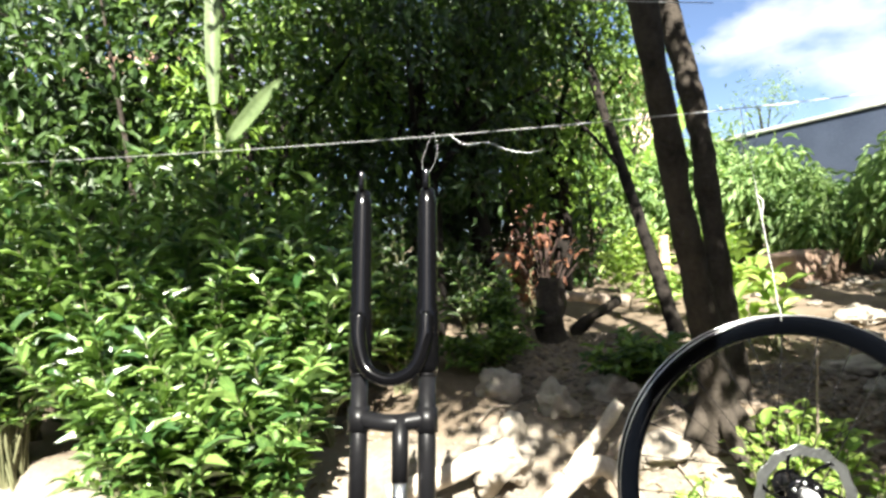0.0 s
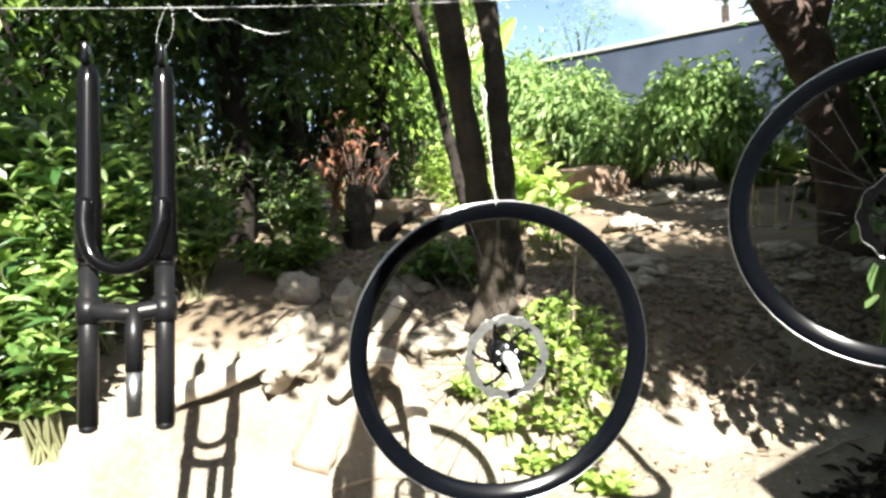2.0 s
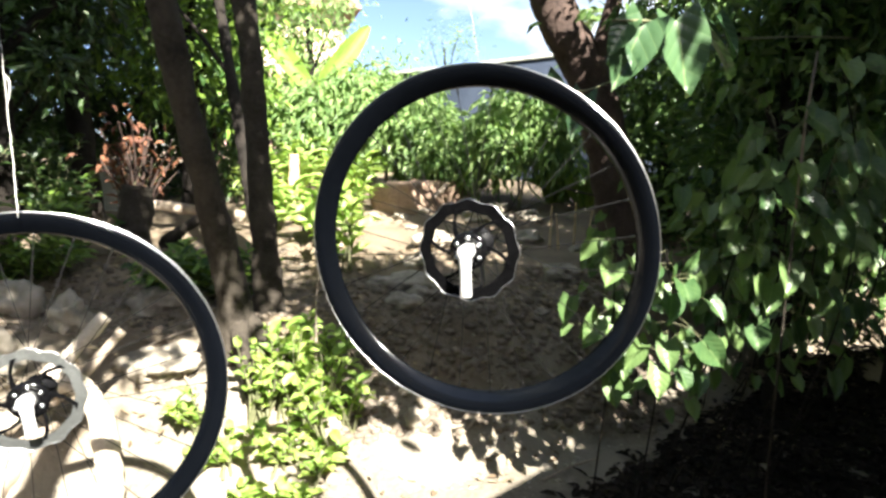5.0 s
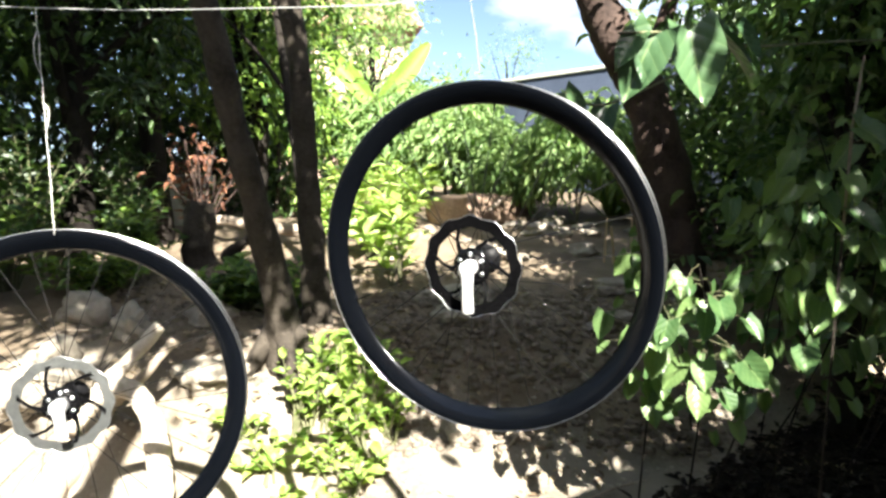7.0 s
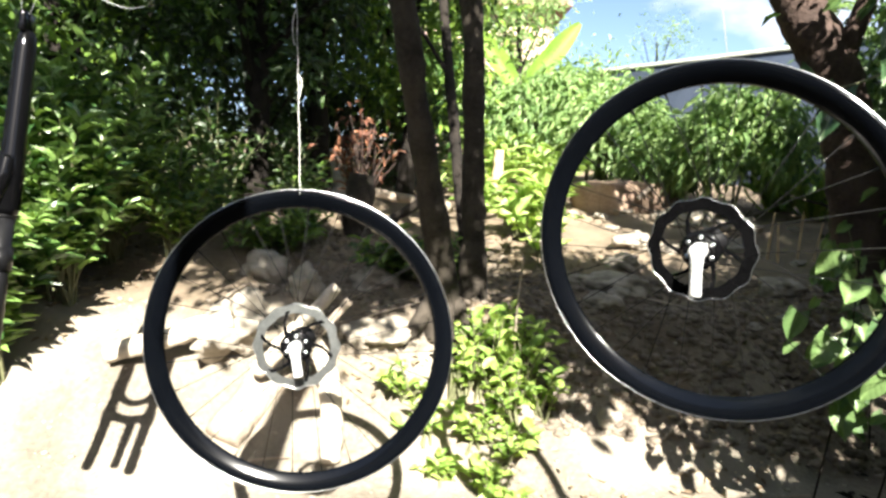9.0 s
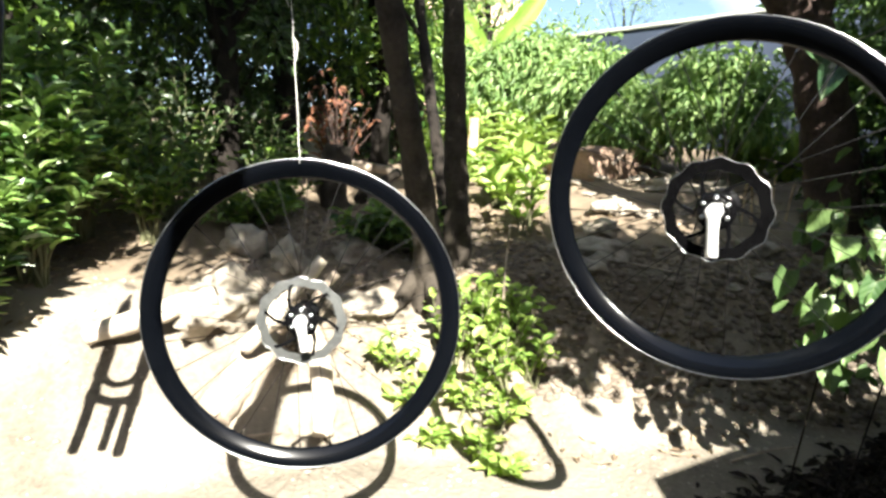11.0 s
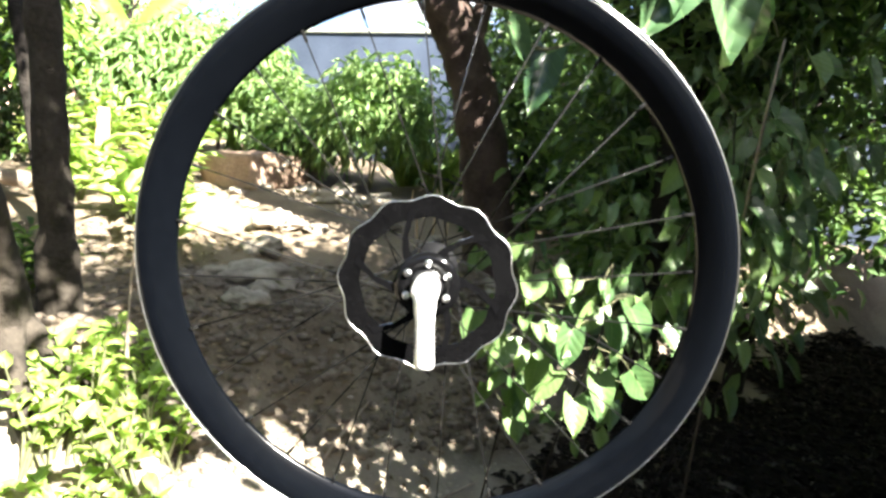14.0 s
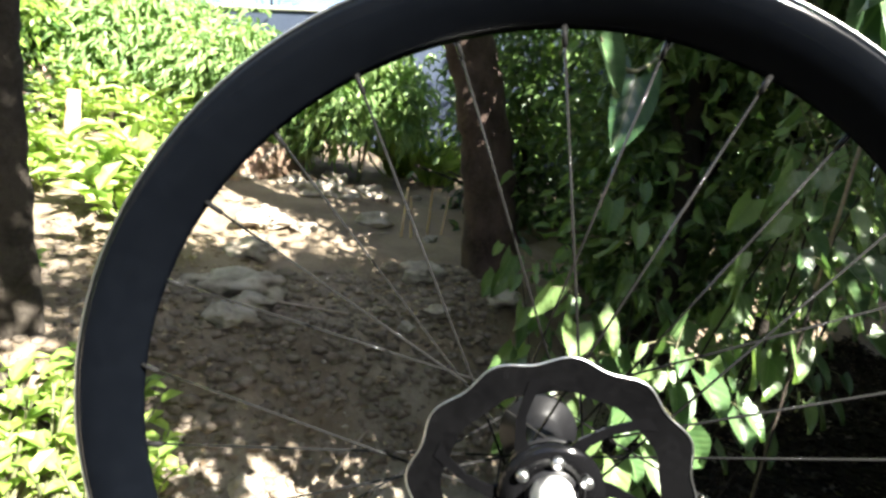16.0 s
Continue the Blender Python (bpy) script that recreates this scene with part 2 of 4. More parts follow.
def box(size, centre=(0, 0, 0), bevel=0.01):
    bm = bmesh.new()
    bmesh.ops.create_cube(bm, size=1, matrix=Matrix.Translation(centre) @ Matrix.Diagonal((*size, 1)))
    if bevel:
        bmesh.ops.bevel(bm, geom=bm.edges[:], offset=bevel, segments=2, affect="EDGES", profile=0.6)
    bm.verts.index_update()
    out = [v.co.copy() for v in bm.verts], [tuple(v.index for v in f.verts) for f in bm.faces]
    bm.free()
    return out


def lump(size, seed, detail=3, rough=0.25):
    """A weathered stone: a sphere pushed about by noise at two scales, flattened below."""
    bm = bmesh.new()
    bmesh.ops.create_icosphere(bm, subdivisions=detail, radius=1)
    for v in bm.verts:
        q = v.co * 1.3 + Vector((seed * 7.3, seed * 3.1, seed * 1.7))
        k = 1 + rough * 1.8 * noise.noise(q) + rough * 0.9 * abs(noise.noise(q * 2.3)) + rough * 0.5 * noise.noise(q * 5.1)
        v.co = Vector((v.co.x * size[0], v.co.y * size[1], v.co.z * size[2])) * k
    bm.verts.index_update()
    out = [v.co.copy() for v in bm.verts], [tuple(v.index for v in f.verts) for f in bm.faces]
    bm.free()
    return out


def leaves(places, ways, ups, lengths, widths, heart=False, droop=0.25, fold=0.12):
    """Leaf blades in one mesh, each folded along its midrib and bent down at the tip."""
    P, W, U = (np.asarray(a, float) for a in (places, ways, ups))
    n = len(P)
    lengths, widths = np.broadcast_to(np.asarray(lengths, float), n), np.broadcast_to(np.asarray(widths, float), n)
    W = W / np.linalg.norm(W, axis=1)[:, None]
    S = np.cross(W, U)
    S /= np.linalg.norm(S, axis=1)[:, None] + 1e-9
    N = np.cross(S, W)
    a, b = (-0.08, 0.40) if heart else (0.22, 0.62)
    wide = (0.38, 0.47) if heart else (0.36, 0.40)
    shape = [(0, 0, 0), (0.5, 0, -0.02), (1, 0, -droop), (a, wide[0], fold), (b, wide[1], fold * 0.9 - 0.03), (a, -wide[0], fold), (b, -wide[1], fold * 0.9 - 0.03)]
    verts = np.zeros((n, 7, 3))
    for k, (u, v, w) in enumerate(shape):
        verts[:, k] = P + W * (u * lengths)[:, None] + S * (v * widths)[:, None] + N * (w * lengths)[:, None]
    quads = [(0, 3, 4, 1), (1, 4, 2), (0, 1, 6, 5), (1, 2, 6)]
    faces = [tuple(i * 7 + q for q in f) for i in range(n) for f in quads]
    return verts.reshape(-1, 3), faces


def rng(seed):
    return np.random.RandomState(seed)


def unit(v):
    return v / (np.linalg.norm(v, axis=1)[:, None] + 1e-9)


def clumps(centres, per, spread, length, width, seed, droop=0.25, down=0.2, heart=False):
    """Leaves gathered in uneven clumps round the centres."""
    r = rng(seed)
    C = np.asarray(centres, float)
    k = len(C)
    size = r.uniform(0.6, 1.4, k)
    P = np.repeat(C, per, 0) + r.normal(0, 1, (k * per, 3)) * (np.repeat(size, per) * spread)[:, None]
    W = unit(unit(P - np.repeat(C, per, 0)) + r.normal(0, 0.6, (k * per, 3)) - np.array((0, 0, down)))
    U = unit(np.array((0.1, -0.5, 0.9)) + r.normal(0, 0.55, (k * per, 3)))
    f = r.uniform(0.6, 1.25, k * per)
    return leaves(P, W, U, length * f, width * f, heart, droop)


# ---- ground ----
def height(x, y):
    start = 2.12 + 0.15 * min(max(x, -1.5), 4.5) + 0.05 * math.sin(2.3 * x)
    k = min(max((y - start) / 0.75, 0), 1)
    z = 0.56 * (0.7 * k + 0.3 * k * k * (3 - 2 * k))
    z += 0.27 * min(max((y - start - 0.75) / 3.4, 0), 1) + 0.3 * min(max((y - 6.5) / 5, 0), 1)
    rough = 0.025 + 0.05 * k
    z += rough * noise.noise(Vector((x * 1.7, y * 1.7, 0.3))) + rough * 0.5 * noise.noise(Vector((x * 5, y * 5, 2.0))) + 0.006 * noise.noise(Vector((x * 17, y * 17, 5.0)))
    far = max(abs(x) - 15, y - 18, -y - 15, 0)
    return z + far * 0.02


def ground():
    xs = [-400, -120, -40] + list(np.arange(-15, -2, 0.5)) + list(np.arange(-2, 4.6, 0.04)) + list(np.arange(4.6, 15, 0.5)) + [40, 120, 400]
    ys = [-400, -120, -40] + list(np.arange(-15, 1.2, 0.6)) + list(np.arange(1.2, 4.2, 0.04)) + list(np.arange(4.2, 8, 0.12)) + list(np.arange(8, 18, 0.5)) + [40, 120, 400]
    verts = [(x, y, height(x, y)) for y in ys for x in xs]
    n = len(xs)
    faces = [(j * n + i, j * n + i + 1, j * n + n + i + 1, j * n + n + i) for j in range(len(ys) - 1) for i in range(n - 1)]
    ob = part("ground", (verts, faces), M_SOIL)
    tagged(ob, "pale dry soil rising in a rough bank", "ground", kind="structure")


ground()


# ---- boundary wall and houses ----
def boundary_wall():
    a, b = Vector((2.6, 13.35, 0)), Vector((9.5, 3.2, 0))
    way = (b - a).normalized()
    mid = (a + b) / 2
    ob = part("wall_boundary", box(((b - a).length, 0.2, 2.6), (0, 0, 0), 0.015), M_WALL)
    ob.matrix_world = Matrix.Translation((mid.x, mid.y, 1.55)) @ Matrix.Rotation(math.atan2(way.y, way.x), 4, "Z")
    tagged(ob, "weathered grey rendered wall behind the shrubs, shade and haze in its colour", "wall", kind="structure")
    cop = part("trim", box(((b - a).length + 0.04, 0.26, 0.06), (0, 0, 0), 0.015), M_STONE)
    cop.matrix_world = Matrix.Translation((mid.x, mid.y, 2.88)) @ Matrix.Rotation(math.atan2(way.y, way.x), 4, "Z")
    tagged(cop, "pale coping along the boundary wall", "coping", kind="structure")


def far_house(place, size, seed):
    h = thing("house", place, "pink plastered house half hidden by trees", "house")
    w, d, z = size
    part("wall", box((w, d, z), (0, 0, z / 2), 0.02), M_PINK, h)
    roof = [(-w / 2 - 0.3, -d / 2 - 0.4, z), (w / 2 + 0.3, -d / 2 - 0.4, z), (w / 2 + 0.3, d / 2 + 0.4, z), (-w / 2 - 0.3, d / 2 + 0.4, z), (-w / 2 - 0.3, 0, z + 0.9), (w / 2 + 0.3, 0, z + 0.9)]
    part("roof", (roof, [(0, 1, 5, 4), (2, 3, 4, 5), (0, 4, 3), (1, 2, 5), (3, 2, 1, 0)]), M_TILE, h, "", False)


def near_house():
    """An unseen house behind the walk, its roofs added to shade the ground."""
    def sheet(outline, z):
        n = len(outline)
        verts = [(x, y, z) for x, y in outline] + [(x, y, z + 0.1) for x, y in outline]
        return verts, [tuple(range(n - 1, -1, -1)), tuple(range(n, 2 * n))] + [(i, (i + 1) % n, n + (i + 1) % n, n + i) for i in range(n)]
    h = thing("house", (0, 0, 0), "unseen limewashed house whose roofs shade the yard", "house")
    part("roof", sheet([(-7.0, -1.25), (9.0, -1.25), (9.0, -6.0), (-7.0, -6.0)], 2.5), M_TILE, h, "", False)
    # Added low and dark to hold skylight and bounce off the ground.
    part("shade_roof", sheet([(2.2, -0.03), (4.15, 0.94), (9.0, 0.94), (9.0, -2.3), (2.2, -2.3)], 1.75), M_SHEET, h, "low dark roof added out of view to deepen shade", False)
    for x, y in ((2.35, -0.2), (4.3, 0.75), (6.5, 0.75)):
        part("post", tube([(x, y, -0.05), (x, y, 1.76)], 0.04, 10), M_BARK, h)
    part("wall", box((16.0, 0.2, 2.52), (1.0, -2.4, 1.24), 0.01), M_HOUSE, h)


boundary_wall()
far_house((1.4, 14.6, 1.0), (3.2, 2.4, 3.3), 1)
far_house((-6.2, 10.6, 1.0), (1.6, 2.0, 3.7), 2)
near_house()


# ---- wheels ----
def spider_arm(a):
    """A flat swept arm from the carrier out to the braking band."""
    rows = [(0.028, 0.0, 0.012), (0.040, 0.10, 0.0085), (0.055, 0.26, 0.0065), (0.070, 0.42, 0.0075), (0.078, 0.50, 0.011)]
    verts, faces = [], []
    for r, turn, w in rows:
        for side, y in ((-1, -0.0431), (1, -0.0431), (1, -0.0409), (-1, -0.0409)):
            h = a + turn + side * w / 2 / r
            verts.append(Vector((r * math.sin(h), y, r * math.cos(h))))
    for k in range(len(rows) - 1):
        o = 4 * k
        faces += [(o + i, o + (i + 1) % 4, o + 4 + (i + 1) % 4, o + 4 + i) for i in range(4)]
    return verts, faces + [(3, 2, 1, 0), tuple(range(len(verts) - 4, len(verts)))]


def bike_wheel(centre, face, R, spin, lever, rotor_mat, band, label):
    """A bare rim laced to a disc hub. The local -y axis is the disc side."""
    w = thing("bicycle_wheel", centre, label, "wheel", "wheels on the wire")
    f = Vector(face).normalized()
    y = -f
    x = y.cross(Vector((0, 0, 1))).normalized()
    z = x.cross(y)
    w.matrix_world = Matrix.Translation(centre) @ Matrix((x, y, z)).transposed().to_4x4()
    half = [(R, 0.0160), (R - 0.004, 0.0172), (R - 0.010, 0.0170), (R - 0.016, 0.0155), (R - 0.023, 0.0118), (R - 0.030, 0.0072), (R - 0.036, 0.0030), (R - 0.039, 0.0)]
    prof = half + [(r, -a) for r, a in reversed(half[:-1])] + [(R - 0.001, -0.0150), (R - 0.009, -0.0140), (R - 0.013, -0.004), (R - 0.013, 0.004), (R - 0.009, 0.0140), (R - 0.001, 0.0150)]
    part("rim", lathe(prof, 120), M_GLOSS, w, "deep gloss black rim")
    # Bright rings stand in for the highlight along the black rim's edge.
    for side_y in (-0.0155, 0.0155):
        v, fc = lathe([(R + 0.0004 + 0.0010 * math.cos(k * math.pi / 4), side_y + 0.0010 * math.sin(k * math.pi / 4)) for k in range(8)], 120)
        part("edge_highlight", (v, fc), M_ALLOY, w, "bright ring that stands in for the rim edge highlight")
    hub = part("hub", lathe([(0.0, -0.046), (0.017, -0.046), (0.019, -0.040), (0.019, -0.034), (0.030, -0.032), (0.030, -0.027), (0.018, -0.022), (0.0145, 0.0), (0.018, 0.024), (0.029, 0.028), (0.029, 0.033), (0.017, 0.036), (0.015, 0.05), (0.0, 0.05)], 32, False), M_BLACK, w, "black disc hub")
    part("axle_cap", lathe([(0.0, -0.074), (0.009, -0.074), (0.0130, -0.0725), (0.0140, -0.070), (0.0140, -0.058), (0.014, -0.056), (0.014, -0.046), (0.0, -0.046)], 28, False), M_CAP, hub, "bright alloy axle cap")
    bar = [(lever[0] * u, -0.066 - 0.016 * u, lever[1] * u) for u in (0, 0.15, 0.4, 0.7, 0.95, 1.0)]
    part("quick_release_lever", tube(bar, [0.0125, 0.0115, 0.0098, 0.0098, 0.0105, 0.0085], 12), M_CAP, hub, "bright quick release lever hanging down")
    n = 240
    ro, verts, faces = 0.09, [], []
    for k in range(n):
        a = 2 * math.pi * k / n
        wave = 0.0024 * math.cos(12 * a)
        for r, yy in ((ro + wave, -0.0425), (ro + wave, -0.0407), (ro - band + wave * 0.4, -0.0407), (ro - band + wave * 0.4, -0.0425)):
            verts.append(Vector((r * math.sin(a), yy, r * math.cos(a))))
    for k in range(n):
        o, q = 4 * k, 4 * ((k + 1) % n)
        faces += [(o + i, o + (i + 1) % 4, q + (i + 1) % 4, q + i) for i in range(4)]
    rotor = part("brake_rotor", (verts, faces), rotor_mat, w, "wavy edged steel brake rotor", False)
    # A bright line is added for the glint on the rotor's edge.
    edge = [((ro + 0.0024 * math.cos(12 * a)) * math.sin(a), -0.0427, (ro + 0.0024 * math.cos(12 * a)) * math.cos(a)) for a in np.linspace(0, 2 * math.pi, 161)]
    part("edge", tube(edge, 0.0007, 5, cap=False), M_ALLOY, rotor, "thin bright line added as the rotor edge highlight")
    for k in range(6):
        part("arm", spider_arm(2 * math.pi * k / 6 + 0.3), M_SATIN, rotor, "", False)
    part("carrier", lathe([(0.034, -0.0455), (0.034, -0.040), (0.016, -0.040), (0.016, -0.0455)], 32), M_SATIN, rotor, "black rotor carrier")
    bolt_mesh = None
    for k in range(6):
        a = 2 * math.pi * k / 6
        if bolt_mesh is None:
            b = part("bolt", lathe([(0.0, -0.004), (0.0028, -0.004), (0.0042, -0.0025), (0.0042, 0.0), (0.0, 0.0)], 14, False), M_ALLOY, rotor)
            bolt_mesh = b.data
        else:
            b = new("bolt", bolt_mesh)
            b.parent = rotor
        b.location = (0.0235 * math.sin(a), -0.046, 0.0235 * math.cos(a))
    for k in range(28):
        left = k % 2
        a = 2 * math.pi * k / 28 + spin
        turn = (0.95 if (k // 2) % 2 else -0.95)
        h = a + turn
        fy = -0.0295 if left else 0.0305
        p = Vector((0.027 * math.sin(h), fy, 0.027 * math.cos(h)))
        q = Vector(((R - 0.037) * math.sin(a), -0.002 if left else 0.002, (R - 0.037) * math.cos(a)))
        s = part("spoke", tube([p, q], 0.0009, 6), M_SPOKE, w)
        m = q + (p - q).normalized() * 0.012
        part("nipple", tube([q, m], 0.0019, 6), M_SPOKE, s)
    return w


wheel_1 = bike_wheel((0.6975, 1.299, 0.914), (0.054, -0.995, 0.085), 0.332, 0.05, (0.012, -0.056), M_STEEL, 0.019, "bare black bicycle wheel hanging from a white string")
wheel_2 = bike_wheel((1.4780, 1.1000, 1.183), (-0.566, -0.82, -0.06), 0.32, 0.12, (0.006, -0.075), M_ROTOR, 0.021, "bare black bicycle wheel hanging high on the wire")


# ---- fork ----
def fork():
    base = Vector((-0.075, 1.50, 1.58))
    f = thing("suspension_fork", base, "black suspension fork hung upside down from the wire", "bicycle fork")
    down = Vector((-0.045, -0.14, -0.72)).normalized()
    x = Vector((1, 0.02, 0))
    x = (x - down * x.dot(down)).normalized()
    y = (-down).cross(x)
    f.matrix_world = Matrix.Translation(base) @ Matrix((x, y, -down)).transposed().to_4x4()
    for s in (-1, 1):
        o = 0.079 * s
        leg = [(0.0, 0.01), (0.016, 0.01), (0.019, 0.0), (0.0235, -0.03), (0.0245, -0.27), (0.0275, -0.285), (0.0275, -0.41), (0.024, -0.425), (0.0, -0.425)]
        v, fc = lathe(leg, 28, False)
        part("lower_leg", ([(p.x + o, p.z, p.y) for p in v], fc), M_SATIN, f, "glossy black lower leg")
        part("dropout", box((0.014, 0.045, 0.05), (o, -0.005, 0.03), 0.005), M_SATIN, f)
        part("stanchion", tube([(o, 0, -0.42), (o, 0, -0.775)], [0.0205, 0.0205], 24), M_BLACK, f, "black stanchion tube")
        cap = lathe([(0.0, -0.79), (0.012, -0.79), (0.019, -0.785), (0.019, -0.77), (0.0, -0.77)], 24, False)
        part("top_cap", ([(p.x + o, p.z, p.y) for p in cap[0]], cap[1]), M_BLACK, f)
        part("wiper_seal", tube([(o, 0, -0.422), (o, 0, -0.432)], 0.0225, 24), M_BLACK, f)
    arch = curve([(-0.079, -0.012, -0.29), (-0.077, -0.024, -0.35), (-0.055, -0.034, -0.415), (0, -0.038, -0.44), (0.055, -0.034, -0.415), (0.077, -0.024, -0.35), (0.079, -0.012, -0.29)], 6)
    part("arch", tube(arch, [0.0145 + 0.006 * abs(k / (len(arch) - 1) * 2 - 1) for k in range(len(arch))], 14), M_SATIN, f, "glossy black brace between the legs")
    crown = curve([(-0.079, 0, -0.525), (-0.04, -0.012, -0.532), (0, -0.02, -0.535), (0.04, -0.012, -0.532), (0.079, 0, -0.525)], 5)
    part("crown", tube(crown, [0.024] + [0.02] * (len(crown) - 2) + [0.024], 12), M_BLACK, f, "black forged crown")
    for s in (-1, 1):
        part("clamp", tube([(0.079 * s, 0, -0.50), (0.079 * s, 0, -0.555)], 0.0255, 24), M_BLACK, f)
    part("steerer", tube([(0.022, -0.02, -0.52), (0.022, -0.02, -0.66)], 0.0185, 24), M_BLACK, f, "black steerer sleeve")
    part("steerer_end", tube([(0.022, -0.02, -0.66), (0.022, -0.02, -0.755)], 0.0165, 24), M_ALLOY, f, "bare silver steerer end")


fork()


# ---- wire and strings ----
def on_wire(x):
    z = 1.655 + 0.055 * min(max((0.9 - x) / 0.9, 0), 3) ** 1.3 + 0.085 * max((x - 1.3) / 0.9, 0)
    return Vector((x, 1.5 - 0.22 * x, z))


wire = part("hanging_wire", tube([on_wire(x) for x in np.arange(-2.4, 4.6, 0.12)], 0.0010, 6), M_WIRE)
tagged(wire, "thin galvanised wire stretched between the trees", "wire")
upper = part("hanging_wire", tube([(x, 1.5 - 0.22 * x, 2.03 - 0.23 * x + 0.03 * (x - 1) ** 2) for x in np.arange(-1.6, 0.7, 0.15)], 0.0009, 6), M_WIRE)
tagged(upper, "second thin wire strung above the first", "wire")


def string_1():
    top, low = on_wire(0.68), Vector((0.70, 1.292, 1.238))
    rnd = random.Random(4)
    pts = [top.lerp(low, k / 24) + Vector((rnd.uniform(-1, 1), rnd.uniform(-1, 1), 0)) * 0.0010 for k in range(25)]
    s = thing("string", top, "white string that carries the low wheel", "string")
    s.location = (0, 0, 0)
    part("cord", tube(pts, 0.0008, 6), M_STRING, s)
    k = top.lerp(low, 0.42)
    part("loose_end", tube(curve([k, k + Vector((0.008, -0.003, -0.012)), k + Vector((0.006, -0.003, -0.035)), k + Vector((0.001, -0.002, -0.05))], 5), 0.0012, 5), M_STRING, s)
    k = top.lerp(low, 0.1)
    part("loose_end", tube(curve([k, k + Vector((-0.007, -0.003, -0.02)), k + Vector((-0.008, -0.003, -0.055)), k + Vector((-0.005, 0.002, -0.075))], 5), 0.0012, 5), M_STRING, s)


def string_2():
    top, low = on_wire(1.479), Vector((1.475, 1.079, 1.503))
    s = part("string", tube([top, top.lerp(low, 0.5) + Vector((0.002, 0, 0)), low], 0.0005, 6), M_TWIG)
    tagged(s, "short brown cord that carries the high wheel", "string")


def fork_tie():
    t = thing("wire_tie", (0, 0, 0), "twisted wire tie that holds the fork", "wire")
    a = on_wire(0.03)
    part("loop", tube(curve([(0.004, 1.497, 1.60), (0.0, 1.495, 1.65), a + Vector((0.0, 0, 0.004)), a + Vector((0.008, 0.004, -0.004)), a + Vector((0.006, 0, -0.05)), (0.004, 1.50, 1.61)], 6), 0.0005, 6), M_WIRE, t)
    part("tail", tube(curve([a + Vector((0.04, 0, 0.0)), a + Vector((0.075, -0.003, -0.028)), a + Vector((0.13, -0.003, -0.03)), a + Vector((0.17, 0, -0.05)), a + Vector((0.22, -0.002, -0.065)), a + Vector((0.26, 0, -0.06))], 6), 0.0010, 6), M_WIRE, t)


string_1()
string_2()
fork_tie()


# ---- trees ----
def tree(path, radii, limbs, crown_centres, per, spread, leaf_len, leaf_wide, leaf_mat, bark, label, seed, name="tree"):
    """A tapered trunk with bent limbs and a crown of leaf clumps."""
    t = thing(name, path[0], label, "tree")
    t.location = (0, 0, 0)
    pts = curve(path, 12)
    rr = np.interp(np.linspace(0, len(radii) - 1, len(pts)), range(len(radii)), radii)
    part("trunk", tube(pts, list(rr), 20, 0.13, seed), bark, t)
    for i, (lp, lr) in enumerate(limbs):
        q = curve(lp, 5)
        part("limb", tube(q, list(np.linspace(lr, lr * 0.3, len(q))), 8, 0.06, seed + i), bark, t)
    if len(crown_centres):
        v, f = clumps(crown_centres, per, spread, leaf_len, leaf_wide, seed)
        part("crown", (v, f), leaf_mat, t, smooth=False)
    return t


def cloud_of(centre, size, n, seed, shell=0.55):
    r = rng(seed)
    d = unit(r.normal(0, 1, (n, 3)))
    k = r.uniform(shell, 1.0, (n, 1))
    return np.asarray(centre) + d * k * np.asarray(size)


def grown_tree(x, y, top, crown_size, seed, n=60, per=60, mat=None, length=0.09, wide=0.04, trunk=0.08, label="leafy tree with a dense green crown", low=0.0):
    r = random.Random(seed)
    z = height(x, y) - 0.05
    c = Vector((x, y, top))
    limbs = []
    for k in range(5):
        a = k * 1.26 + r.uniform(-0.4, 0.4)
        b = Vector((x, y, z + (top - z) * r.uniform(0.45, 0.8)))
        e = c + Vector((math.cos(a) * crown_size[0], math.sin(a) * crown_size[1], r.uniform(-0.3, 0.6) * crown_size[2])) * 0.8
        limbs.append(([b, b.lerp(e, 0.5) + Vector((0, 0, 0.15)), e], trunk * 0.5))
    path = [(x, y, z), (x + r.uniform(-.1, .1), y, z + (top - z) * 0.5), (x + r.uniform(-.15, .15), y + r.uniform(-.1, .1), top)]
    return tree(path, [trunk * 1.25, trunk, trunk * 0.7], limbs, cloud_of(c, crown_size, n, seed), per, 0.16, length, wide, mat or L_TREE, M_BARK_SHADED, label, seed)


# the pair of trunks behind the wheels
leaning = tree([(1.0, 2.95, 0.45), (0.978, 2.88, 0.8), (0.897, 2.737, 1.3), (0.816, 2.60, 1.8), (0.74, 2.48, 2.3), (0.6, 2.4, 3.4), (0.45, 2.5, 5.4)], [0.105, 0.07, 0.055, 0.053, 0.053, 0.05, 0.035],
     [([(0.56, 2.4, 3.8), (0.2, 2.6, 4.6), (-0.2, 2.8, 5.4)], 0.03), ([(0.6, 2.4, 3.4), (0.9, 2.7, 4.4), (1.2, 3.0, 5.3)], 0.035)],
     # Leaf clouds after the first are out of view, added to shade the wood.
     np.concatenate([cloud_of((0.4, 2.7, 5.6), (1.3, 1.0, 0.7), 46, 11), cloud_of((0.1, 1.35, 5.4), (1.05, 0.85, 0.5), 95, 16, 0.1), cloud_of((-0.4, 2.0, 4.5), (1.0, 0.75, 0.4), 120, 17, 0.1), cloud_of((0.4, 2.2, 4.6), (0.5, 0.6, 0.35), 60, 18, 0.1), cloud_of((1.45, 1.7, 4.6), (0.35, 0.5, 0.3), 40, 19, 0.1)]), 50, 0.15, 0.08, 0.035, L_TREE, M_BARK, "grey-barked tree trunk that leans over the bank", 11)
